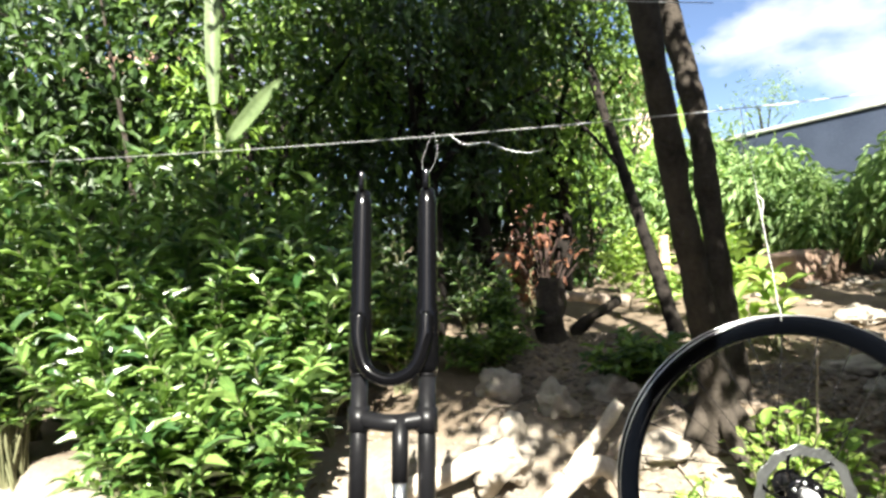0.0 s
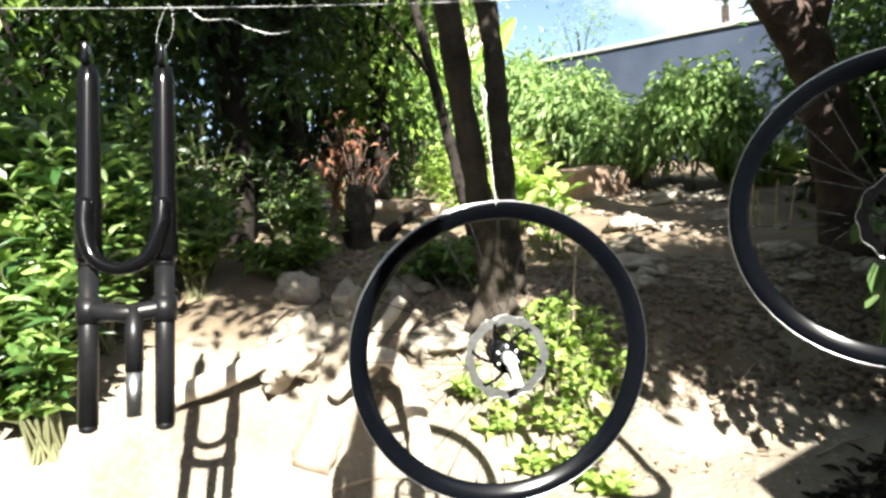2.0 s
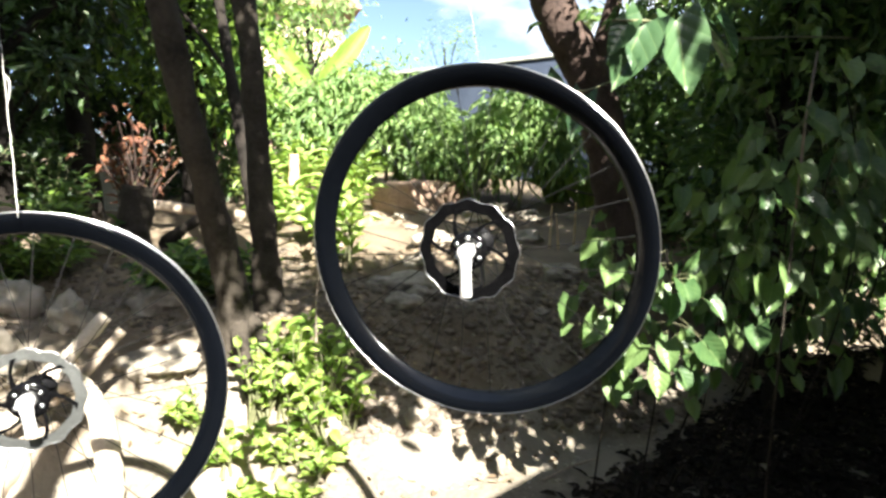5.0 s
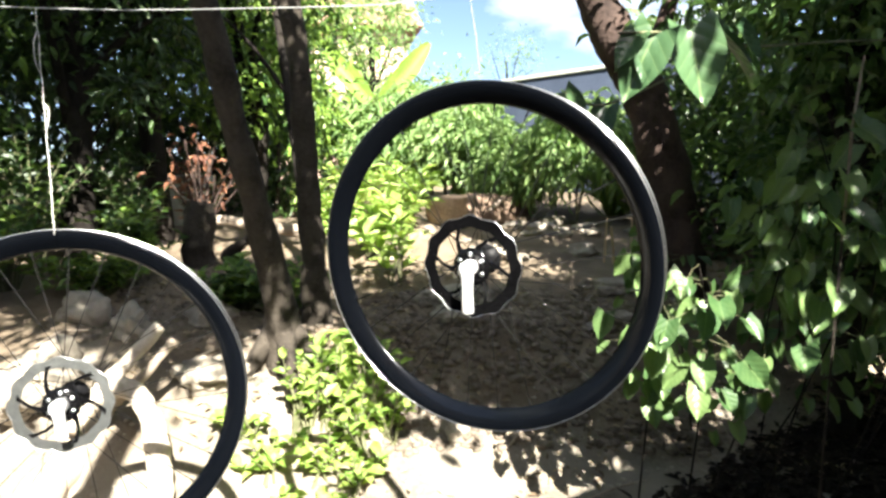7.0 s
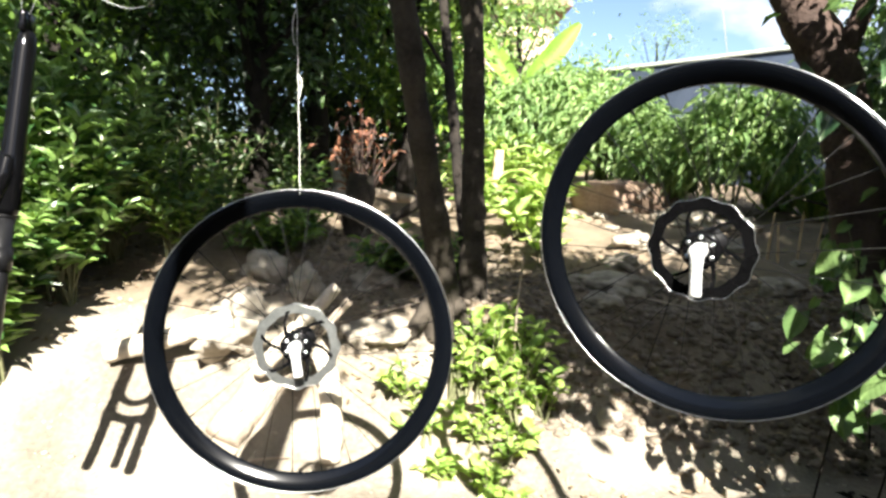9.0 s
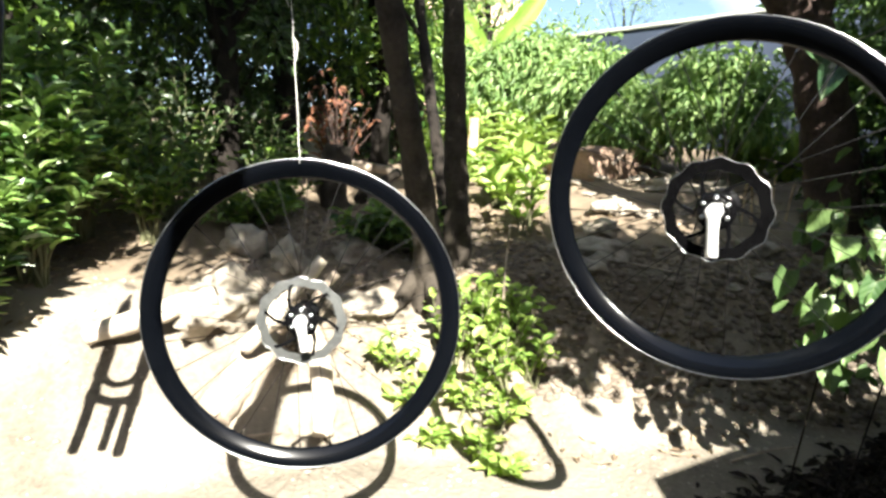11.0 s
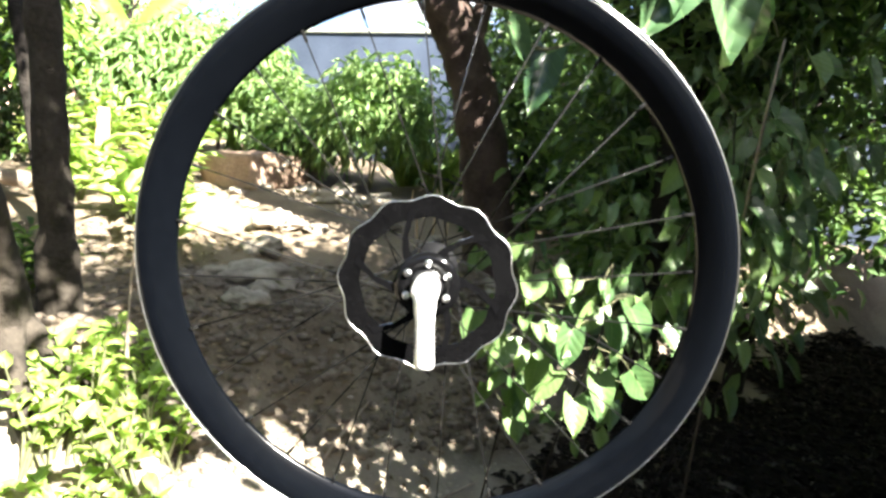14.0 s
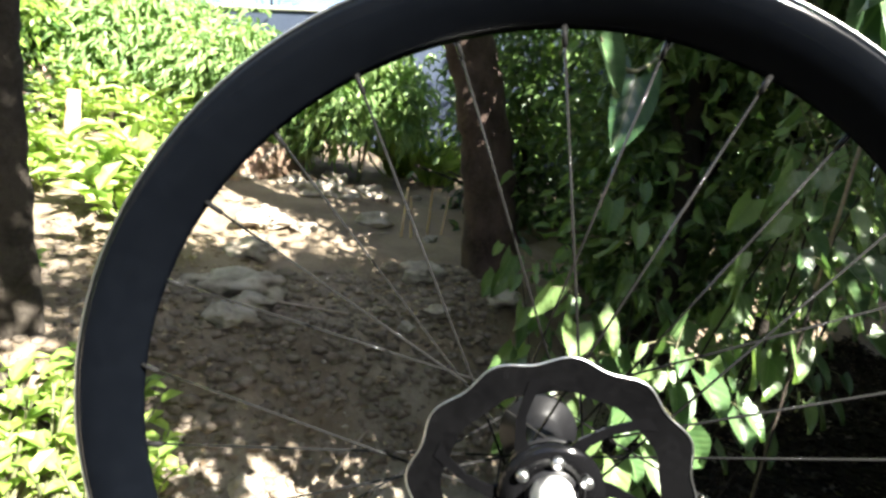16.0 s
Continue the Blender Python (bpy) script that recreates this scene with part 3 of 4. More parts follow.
tree([(1.15, 3.17, 0.5), (1.135, 3.17, 0.9), (1.115, 3.19, 1.5), (1.09, 3.2, 2.0), (1.0, 3.2, 2.6), (0.9, 3.2, 3.6), (0.9, 3.4, 5.4)], [0.085, 0.062, 0.056, 0.055, 0.05, 0.045, 0.03],
     [([(0.9, 3.2, 3.7), (1.2, 3.4, 4.6), (1.4, 3.6, 5.4)], 0.03), ([(1.08, 3.2, 2.05), (1.0, 3.35, 2.6), (0.92, 3.5, 3.3), (0.7, 3.6, 5.2)], 0.025)],
     # The low second cloud is added out of view to darken the wood behind.
     np.concatenate([cloud_of((0.9, 3.5, 5.6), (1.0, 1.0, 0.7), 36, 12), cloud_of((0.05, 3.2, 3.75), (0.65, 0.8, 0.3), 55, 15, 0.1)]), 50, 0.15, 0.08, 0.035, L_TREE, M_BARK, "straight slim tree trunk beside the leaning one", 12)
tree([(1.13, 4.2, 0.72), (1.06, 4.4, 1.2), (0.97, 4.8, 1.9), (0.87, 5.3, 2.75), (0.75, 5.8, 3.6)], [0.055, 0.043, 0.04, 0.036, 0.03],
     [([(0.97, 4.8, 1.9), (0.7, 4.9, 2.3), (0.4, 5.0, 2.6)], 0.02)], cloud_of((0.4, 5.3, 3.5), (1.1, 1.0, 0.9), 60, 13), 60, 0.14, 0.06, 0.028, L_TREE, M_BARK_SHADED, "thin dark leaning tree with small leaves", 13)
for k, (dx, dy, dz) in enumerate([(-0.22, -0.12, -0.12), (0.05, -0.28, -0.18), (0.24, -0.1, -0.1), (-0.1, 0.2, 0.05)]):
    part("root", tube(curve([(0.99, 2.92, 0.68), (0.99 + dx * 0.5, 2.93 + dy * 0.5, 0.58 + dz * 0.4), (1.0 + dx, 2.95 + dy, 0.5 + dz)], 6), list(np.linspace(0.055, 0.02, 13)), 10, 0.15, k), M_BARK, leaning)
# the large leaning tree beyond the high wheel
tree([(3.42, 3.5, 0.1), (3.37, 3.6, 1.0), (3.25, 3.7, 1.7), (3.05, 3.8, 2.15), (2.8, 3.9, 2.7), (2.45, 4.0, 3.5)], [0.2, 0.15, 0.14, 0.13, 0.12, 0.10],
     [([(3.2, 3.72, 1.8), (3.4, 3.7, 2.5), (3.7, 3.6, 3.3)], 0.07), ([(2.8, 3.9, 2.7), (3.2, 3.9, 3.2), (3.6, 4.1, 3.9)], 0.05)],
     cloud_of((3.9, 3.7, 3.6), (1.3, 1.1, 1.1), 70, 14), 55, 0.18, 0.09, 0.045, L_DARK, M_BARK_RED, "thick reddish-barked tree leaning over the plot", 14)

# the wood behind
# The first crown is given dark leaves for the shade lying on it.
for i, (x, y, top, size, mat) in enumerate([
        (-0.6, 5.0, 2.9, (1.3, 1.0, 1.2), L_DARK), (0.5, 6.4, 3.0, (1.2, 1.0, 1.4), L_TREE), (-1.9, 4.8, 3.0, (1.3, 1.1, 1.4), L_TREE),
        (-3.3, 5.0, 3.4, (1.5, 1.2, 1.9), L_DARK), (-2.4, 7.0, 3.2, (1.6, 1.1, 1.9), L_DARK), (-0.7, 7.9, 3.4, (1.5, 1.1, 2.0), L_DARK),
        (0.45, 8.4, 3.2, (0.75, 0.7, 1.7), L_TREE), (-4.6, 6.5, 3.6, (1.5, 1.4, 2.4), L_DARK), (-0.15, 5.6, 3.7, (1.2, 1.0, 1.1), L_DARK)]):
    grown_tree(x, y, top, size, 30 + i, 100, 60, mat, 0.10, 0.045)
# the light tree before the pink house, and a sparse one beyond the wall
grown_tree(2.05, 11.0, 3.8, (0.85, 0.6, 1.0), 70, 62, 45, L_BUSH, 0.10, 0.04, 0.06, "light green tree in front of a pink house")
grown_tree(5.8, 15.2, 4.0, (0.7, 0.6, 0.8), 71, 26, 26, L_BUSH, 0.10, 0.025, 0.035, "sparse feathery tree beyond the boundary wall")
# the thicket beside the vine
for i, (x, y, top, size) in enumerate([(4.6, 2.6, 1.9, (1.0, 0.8, 1.3)), (5.4, 3.6, 2.6, (1.2, 1.0, 1.8)), (6.2, 2.2, 2.4, (1.2, 1.0, 1.9)), (4.3, 1.5, 2.7, (0.8, 0.7, 0.9)), (6.4, 4.6, 3.2, (1.2, 1.0, 1.9)), (4.0, 2.9, 1.3, (0.5, 0.5, 0.9))]):
    grown_tree(x, y, top, size, 50 + i, 62, 60, L_MID, 0.10, 0.05, 0.05, "dark leafy tree in a crowded thicket")
# the tree over the vine, then unseen path-side trees added to shade the bank
grown_tree(3.75, 2.6, 2.4, (0.8, 0.55, 0.65), 63, 70, 60, L_MID, 0.10, 0.05, 0.05, "dark leafy tree in a crowded thicket")
grown_tree(4.75, 4.9, 2.0, (0.85, 0.6, 1.0), 65, 80, 60, L_MID, 0.10, 0.05, 0.05, "dark leafy tree in a crowded thicket")
grown_tree(4.35, 1.25, 2.75, (1.0, 0.75, 0.6), 60, 46, 60, L_DARK, 0.10, 0.05, 0.06, "dark leafy tree hanging over the vine")
tree([(-3.4, 0.3, -0.05), (-3.2, 0.4, 1.8), (-2.3, 0.6, 3.0), (-0.4, 0.6, 3.6)], [0.13, 0.1, 0.08, 0.05],
     # The last limb hangs unseen to cast a dark band across the ground.
     [([(-2.3, 0.6, 3.0), (-1.8, 0.9, 3.5), (-1.5, 1.0, 3.8)], 0.04), ([(-0.8, 0.6, 3.5), (0.3, 0.5, 3.7), (1.4, 0.5, 3.75)], 0.04), ([(0.74, -0.35, 2.3), (0.84, -0.38, 2.75), (0.97, -0.42, 3.1), (1.02, -0.2, 3.5), (1.0, 0.4, 3.75)], 0.066)],
     np.concatenate([cloud_of((1.05, 0.3, 3.75), (0.72, 1.1, 0.4), 150, 61, 0.1), cloud_of((-0.9, 0.75, 3.75), (1.3, 0.7, 0.4), 75, 64, 0.2), cloud_of((0.45, 0.4, 3.85), (0.6, 0.5, 0.35), 80, 66, 0.1)]), 60, 0.17, 0.10, 0.045, L_TREE, M_BARK, "unseen spreading tree added to shade the bank", 61)
tree([(3.3, 0.9, -0.05), (3.35, 0.9, 1.5), (3.2, 0.85, 2.4), (2.7, 0.75, 2.8)], [0.06, 0.05, 0.04, 0.025], [([(3.2, 0.85, 2.4), (2.9, 1.1, 2.8), (2.5, 1.2, 2.95)], 0.02)],
     np.concatenate([cloud_of((2.62, 0.52, 2.88), (0.80, 0.68, 0.34), 400, 62, 0.05), cloud_of((4.0, 0.55, 2.8), (0.75, 0.45, 0.35), 110, 67, 0.1), cloud_of((3.25, -0.5, 2.85), (0.5, 0.32, 0.25), 11, 69, 0.1)]), 60, 0.15, 0.10, 0.05, L_DARK, M_BARK, "unseen slim tree added to shade the bank and vine", 62)


def hedge(x0, x1, y0, y1, z0, z1, n, per, spread, length, wide, mat, seed, label):
    """A thick mass of leaves on upright stems."""
    r = rng(seed)
    C = np.stack([r.uniform(x0, x1, n), r.uniform(y0, y1, n), z0 + (z1 - z0) * r.uniform(0, 1, n) ** 0.8], 1)
    C[:, 2] *= 1 - 0.18 * r.uniform(0, 1, n)
    t = thing("hedge", ((x0 + x1) / 2, (y0 + y1) / 2, 0), label, "hedge")
    t.location = (0, 0, 0)
    stems = []
    for k in range(12):
        x, y = r.uniform(x0, x1), r.uniform(y0, y1)
        z = height(x, y) - 0.05
        stems.append(tube([(x, y, z), (x + r.normal(0, 0.1), y, (z + z1) / 2), (x + r.normal(0, 0.2), y, z1 * 0.9)], [0.03, 0.02, 0.008], 6, cap=False))
    tagged(part("branchwork", join(stems), M_BARK, t), kind="stuff")
    part("foliage", clumps(C, per, spread, length, wide, seed), mat, t, smooth=False)


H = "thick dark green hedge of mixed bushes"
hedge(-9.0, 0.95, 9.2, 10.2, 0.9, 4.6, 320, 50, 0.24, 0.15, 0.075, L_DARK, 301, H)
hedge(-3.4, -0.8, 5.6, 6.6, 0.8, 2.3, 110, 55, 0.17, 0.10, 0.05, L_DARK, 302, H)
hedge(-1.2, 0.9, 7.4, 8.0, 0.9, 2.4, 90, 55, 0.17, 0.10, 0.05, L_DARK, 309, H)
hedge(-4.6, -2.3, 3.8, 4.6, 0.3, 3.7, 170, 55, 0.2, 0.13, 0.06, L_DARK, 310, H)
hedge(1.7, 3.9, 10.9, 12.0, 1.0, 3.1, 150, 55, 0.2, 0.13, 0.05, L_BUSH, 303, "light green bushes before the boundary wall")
# Hedges 304 to 306 stand unseen, added to block low skylight and reflections.
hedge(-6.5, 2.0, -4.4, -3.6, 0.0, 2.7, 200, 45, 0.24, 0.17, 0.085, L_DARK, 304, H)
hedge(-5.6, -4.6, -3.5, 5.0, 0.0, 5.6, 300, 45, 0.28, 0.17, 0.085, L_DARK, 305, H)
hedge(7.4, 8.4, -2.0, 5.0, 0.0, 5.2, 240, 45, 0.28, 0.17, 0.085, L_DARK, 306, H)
hedge(4.1, 5.4, 4.5, 5.1, 0.4, 1.2, 50, 40, 0.14, 0.09, 0.05, L_DARK, 307, "low dark undergrowth beneath the trees")


# ---- shrubs ----
def shrub(x, y, tall, wide, stems, per, length, leaf_wide, mat, label, seed, lean=(0, 0), name="shrub", group=""):
    """Arching stems with leaves set round them from a third of the way up."""
    r = random.Random(seed)
    z = height(x, y) - 0.03
    t = thing(name, (x, y, z), label, "shrub", group)
    shapes, P, W, U = [], [], [], []
    for k in range(stems):
        a = r.uniform(0, 2 * math.pi)
        reach = wide * math.sqrt(r.random())
        h = tall * r.uniform(0.55, 1.0) * (1 - 0.35 * (reach / wide) ** 2)
        end = Vector((math.cos(a) * reach + lean[0] * h, math.sin(a) * reach + lean[1] * h, h))
        mid = Vector((end.x * 0.4, end.y * 0.4, h * 0.6))
        pts = curve([(r.uniform(-.05, .05), r.uniform(-.05, .05), 0), mid, end], 6)
        shapes.append(tube(pts, list(np.linspace(0.008, 0.002, len(pts))), 5, cap=False))
        for j in range(per):
            u = 0.25 + 0.75 * (j + r.random()) / per
            i = min(int(u * (len(pts) - 1)), len(pts) - 2)
            p = pts[i].lerp(pts[i + 1], u * (len(pts) - 1) - i)
            way = (pts[i + 1] - pts[i]).normalized()
            b = j * 2.4 + k
            out = Vector((math.cos(b), math.sin(b), 0.25))
            P.append(p)
            W.append(out + way * 0.7 + Vector((0, 0, r.uniform(-0.5, 0.3))))
            U.append(Vector((r.uniform(-.4, .4), r.uniform(-.6, .2), 1)))
    if stems > 12:
        tagged(part("branchwork", join(shapes), M_STEM, t), kind="stuff")
    else:
        for q in shapes:
            part("stem", q, M_STEM, t)
    f = rng(seed).uniform(0.6, 1.25, len(P))
    part("foliage", leaves(P, W, U, length * f, leaf_wide * f), mat, t, smooth=False)
    return t


# Dark filler bushes put the wood's shade over its sunlit trunks.
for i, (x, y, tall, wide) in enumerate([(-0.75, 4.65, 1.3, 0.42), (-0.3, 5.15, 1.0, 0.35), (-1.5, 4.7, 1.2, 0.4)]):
    shrub(x, y, tall, wide, 26, 18, 0.09, 0.045, L_DARK, "dark undergrowth added to carry the shade of the wood", 180 + i)
G = "shrubs on the bank"
for i, (x, y, tall, wide) in enumerate([(-0.86, 2.4, 0.98, 0.36), (-1.22, 2.3, 1.0, 0.4), (-1.62, 2.5, 1.2, 0.4), (-1.25, 2.72, 1.3, 0.45), (-0.8, 2.85, 1.15, 0.36), (-0.98, 3.1, 1.35, 0.42), (-1.8, 2.75, 1.6, 0.5), (-0.95, 3.5, 1.4, 0.45), (-1.4, 3.2, 1.6, 0.55), (-2.25, 2.6, 1.6, 0.5), (-2.6, 3.1, 1.9, 0.6), (-1.75, 3.5, 1.8, 0.5)]):
    shrub(x, y, tall, wide, 44, 26, 0.122, 0.046, L_SHRUB, "tall green shrub with long pointed leaves", 70 + i, group=G)
for i, (x, y, tall, wide) in enumerate([(-0.55, 3.5, 0.85, 0.35), (0.0, 4.4, 0.6, 0.35), (-0.7, 4.1, 0.9, 0.5), (0.75, 3.5, 0.35, 0.3), (-1.3, 4.2, 1.0, 0.6), (-0.1, 3.9, 0.4, 0.35)]):
    shrub(x, y, tall, wide, 24, 16, 0.09, 0.045, L_TREE, "low green undergrowth on the shaded bank", 80 + i)
def dome_bush(x, y, tall, wide, seed, mat, length=0.15, leaf_wide=0.05):
    """A rounded bush of drooping leaves on a few bent stems."""
    r = rng(seed)
    z = height(x, y)
    t = thing("shrub", (x, y, z), "bright green drooping shrub near the boundary wall", "shrub", "shrubs by the wall")
    n = 120
    d = unit(r.normal(0, 1, (n, 3)))
    d[:, 2] = np.abs(d[:, 2]) * 1.15 - 0.3
    C = d * r.uniform(0.55, 1.0, (n, 1)) * np.array((wide, wide, tall * 0.5)) * r.uniform(0.85, 1.12, (n, 1)) + np.array((0, 0, tall * 0.5))
    for k in range(6):
        e = C[k * 7]
        part("stem", tube(curve([(0, 0, -0.03), (e[0] * 0.3, e[1] * 0.3, e[2] * 0.6), e], 5), list(np.linspace(0.014, 0.004, 11)), 6), M_STEM, t)
    part("foliage", clumps(C, 30, 0.09, length, leaf_wide, seed, 0.35, 1.1), mat, t, smooth=False)


for i, (x, y, tall, wide) in enumerate([(3.9, 6.4, 1.45, 0.58), (3.05, 7.7, 1.35, 0.62), (2.45, 8.3, 1.6, 0.5), (3.45, 8.4, 0.95, 0.5), (2.0, 8.6, 1.5, 0.5), (3.3, 7.0, 0.8, 0.4)]):
    dome_bush(x, y, tall, wide, 90 + i, L_BUSH)
shrub(0.20, 5.3, 0.95, 0.26, 16, 9, 0.10, 0.045, L_RUST, "dry rust-coloured bush at the edge of the wood", 104)
dome_bush(0.95, 9.0, 1.9, 0.5, 98, L_TREE, 0.13, 0.05)


def bare_plant(x, y, tall, seed):
    """Reddish bare stems that fork upwards, with a few curled leaves left."""
    r = random.Random(seed)
    z = height(x, y) - 0.03
    t = thing("shrub", (x, y, z), "half-bare plant with reddish forked stems and curled leaves", "shrub")
    P, W, U = [], [], []
    for k in range(9):
        a, h = r.uniform(0, 6.28), tall * r.uniform(0.7, 1.0)
        e = Vector((math.cos(a) * 0.24, math.sin(a) * 0.2, h))
        m = Vector((e.x * 0.3, e.y * 0.3, h * 0.55))
        q = curve([(r.uniform(-.06, .06), r.uniform(-.06, .06), 0), m, e], 5)
        part("stem", tube(q, list(np.linspace(0.014, 0.004, len(q))), 6), M_BARK_RED, t)
        f = m + Vector((r.uniform(-.2, .2), r.uniform(-.1, .1), h * 0.3))
        part("stem", tube([m, m.lerp(f, 0.6), f], [0.007, 0.005, 0.003], 5), M_BARK_RED, t)
        for j in range(5):
            P.append(e.lerp(m, r.uniform(-0.1, 0.6)) + Vector((r.gauss(0, .06), r.gauss(0, .06), r.gauss(0, .05))))
            W.append((r.uniform(-1, 1), r.uniform(-1, 0.2), r.uniform(-1, .4)))
            U.append((r.uniform(-.5, .5), -0.6, 1))
    part("foliage", leaves(P, W, U, 0.07, 0.035, False, 0.4), L_RUST, t, "curled brown leaves", smooth=False)


bare_plant(0.33, 4.75, 0.95, 106)
shrub(0.98, 3.35, 0.35, 0.28, 18, 12, 0.08, 0.03, L_TREE, "low ferny plant at the foot of a trunk", 105)
shrub(1.12, 6.5, 0.65, 0.25, 24, 14, 0.1, 0.04, L_HERB, "yellow-green young plant behind the trunks", 101)
shrub(1.65, 4.0, 0.7, 0.26, 6, 8, 0.17, 0.08, L_HERB, "broad-leaved pale green plant on the bank", 102)
for i, (x, y, tall, wide, L, W2) in enumerate([(1.55, 4.7, 0.6, 0.3, 0.18, 0.07), (1.95, 6.2, 0.7, 0.35, 0.16, 0.06), (2.1, 7.0, 0.9, 0.4, 0.2, 0.06), (1.5, 7.4, 0.8, 0.35, 0.16, 0.07), (1.7, 8.3, 1.1, 0.45, 0.2, 0.07), (1.25, 5.3, 0.5, 0.25, 0.14, 0.06)]):
    shrub(x, y, tall, wide, 11, 12, L, W2, L_HERB, "pale green plant among the trees", 140 + i)
shrub(1.75, 5.2, 0.6, 0.35, 8, 9, 0.17, 0.065, L_HERB, "broad-leaved pale green plant on the bank", 103)

# the light herbs at the foot of the bank
for i, (x, y, tall, wide) in enumerate([(1.06, 2.64, 0.42, 0.12), (1.22, 2.62, 0.52, 0.14), (1.38, 2.68, 0.44, 0.12), (1.14, 2.66, 0.5, 0.12), (1.3, 2.56, 0.36, 0.12), (1.16, 2.48, 0.3, 0.1), (1.3, 2.42, 0.24, 0.1), (1.15, 2.82, 0.33, 0.12), (1.28, 2.86, 0.36, 0.13), (1.4, 2.82, 0.3, 0.12), (0.93, 2.5, 0.2, 0.1), (1.2, 2.3, 0.16, 0.07), (0.85, 2.62, 0.26, 0.12), (1.46, 2.62, 0.34, 0.14), (1.28, 2.2, 0.12, 0.08), (1.0, 2.36, 0.14, 0.08)]):
    shrub(x, y, tall, wide * 1.25, 7, 6, 0.07, 0.045, L_HERB, "yellow-green weed growing from dry soil", 110 + i, name="weed", group="weeds by the wheels")


# ---- banana ----
def banana_leaf(base, tip, width, seed, sag=0.0):
    a, b = Vector(base), Vector(tip)
    way = (b - a)
    side = way.cross(Vector((0.1, -1, 0.1))).normalized()
    up = side.cross(way).normalized()
    n, verts, faces = 14, [], []
    r = random.Random(seed)
    for k in range(n + 1):
        u = k / n
        w = width * (math.sin(math.pi * min(u * 0.9 + 0.08, 1)) ** 0.55) * (0.15 if u < 0.02 else 1)
        mid = a + way * u - Vector((0, 0, sag * u * u))
        for v in (-1, -0.5, 0, 0.5, 1):
            verts.append(mid + side * v * w * 0.5 * r.uniform(0.93, 1.03) + up * (abs(v) * 0.25 * w))
    for k in range(n):
        for i in range(4):
            o = k * 5 + i
            faces.append((o, o + 1, o + 6, o + 5))
    return verts, faces


def banana():
    t = thing("banana_plant", (2.05, 10.3, height(2.05, 10.3)), "young banana plant with two upright pale leaves", "banana plant")
    t.location = (0, 0, 0)
    part("stem", tube([(2.05, 10.3, 1.0), (2.05, 10.3, 1.9), (2.06, 10.3, 2.5)], [0.1, 0.08, 0.05], 12), M_STEM, t)
    for i, (b, e, w) in enumerate([((2.0, 10.3, 2.42), (1.18, 10.25, 3.4), 0.34), ((2.12, 10.3, 2.42), (2.95, 10.25, 3.42), 0.34), ((2.1, 10.25, 2.3), (3.1, 9.7, 2.35), 0.3), ((2.0, 10.2, 2.3), (1.5, 9.6, 2.0), 0.28)]):
        part("leaf", banana_leaf(b, e, w, i, 0.1 if i > 1 else 0), L_BANANA, t)


banana()


def palm(x, y, top):
    """A palm beyond the wall: slim trunk, fronds of many narrow leaflets."""
    z = height(x, y) - 0.05
    t = thing("palm_tree", (x, y, z), "feathery palm standing beyond the boundary wall", "palm")
    t.location = (0, 0, 0)
    part("trunk", tube([(x, y, z), (x + 0.05, y, (z + top) / 2), (x, y, top)], [0.14, 0.11, 0.09], 10, 0.05, 5), M_BARK, t)
    r = random.Random(8)
    for k in range(13):
        a = k * 2.4
        rise = r.uniform(0.5, 1.6)
        ribs = curve([(x, y, top), (x + math.cos(a) * 0.35, y + math.sin(a) * 0.35, top + 0.5 * rise + 0.1), (x + math.cos(a) * 0.8, y + math.sin(a) * 0.8, top + 0.75 * rise - 0.2)], 8)
        P, W = [], []
        for i in range(2, len(ribs) - 1):
            way = (ribs[i + 1] - ribs[i - 1]).normalized()
            side = way.cross(Vector((0, 0, 1))).normalized()
            for s_ in (-1, 1):
                P.append(ribs[i])
                W.append(side * s_ + way * 0.8 - Vector((0, 0, 0.35)))
        blade = leaves(P, W, [(0, 0, 1)] * len(P), 0.24, 0.014)
        f = part("frond", blade, L_BUSH, t, smooth=False)
        part("rib", tube(ribs, list(np.linspace(0.014, 0.004, len(ribs))), 5), M_STEM, f)


palm(9.5, 15.2, 4.5)


# ---- vine on the right ----
def heart_leaf(length, width):
    """One heart-shaped blade with a folded midrib, raised between its veins."""
    n = 8
    verts, faces = [], []
    for k in range(n + 1):
        u = k / n
        w = (1 - u) ** 1.1 * (0.72 + 1.9 * u) * 0.5 * width
        if k == n:
            w = 0.0015
        back_lobe = -0.17 * length if k == 0 else 0
        drop = -0.22 * length * u * u
        wave = 0.012 * length * math.sin(u * 22)
        for v in (-1, -0.5, 0, 0.5, 1):
            verts.append((v * w, u * length + back_lobe * abs(v), drop + abs(v) * 0.16 * width + (wave if abs(v) == 0.5 else 0)))
    for k in range(n):
        for i in range(4):
            o = k * 5 + i
            faces.append((o, o + 1, o + 6, o + 5))
    return verts, faces


LEAF_MESH = mesh_data("leaf", *heart_leaf(1.0, 0.92), L_VINE)
SPRAY_MESH = mesh_data("broad_leaf", *heart_leaf(1.0, 0.88), L_SPRAY)


def place_leaf(parent, base, tip, facing, scale=1.0, mesh=LEAF_MESH):
    """A leaf from its stalk to its tip, its upper side towards facing."""
    ob = new("leaf", mesh)
    b, t = Vector(base), Vector(tip)
    y = (t - b).normalized()
    z = Vector(facing)
    z = (z - y * z.dot(y)).normalized()
    x = y.cross(z)
    k = (t - b).length
    ob.matrix_world = Matrix.Translation(b) @ Matrix((x, y, z)).transposed().to_4x4() @ Matrix.Diagonal((k * scale, k, k, 1))
    ob.parent = parent
    return ob


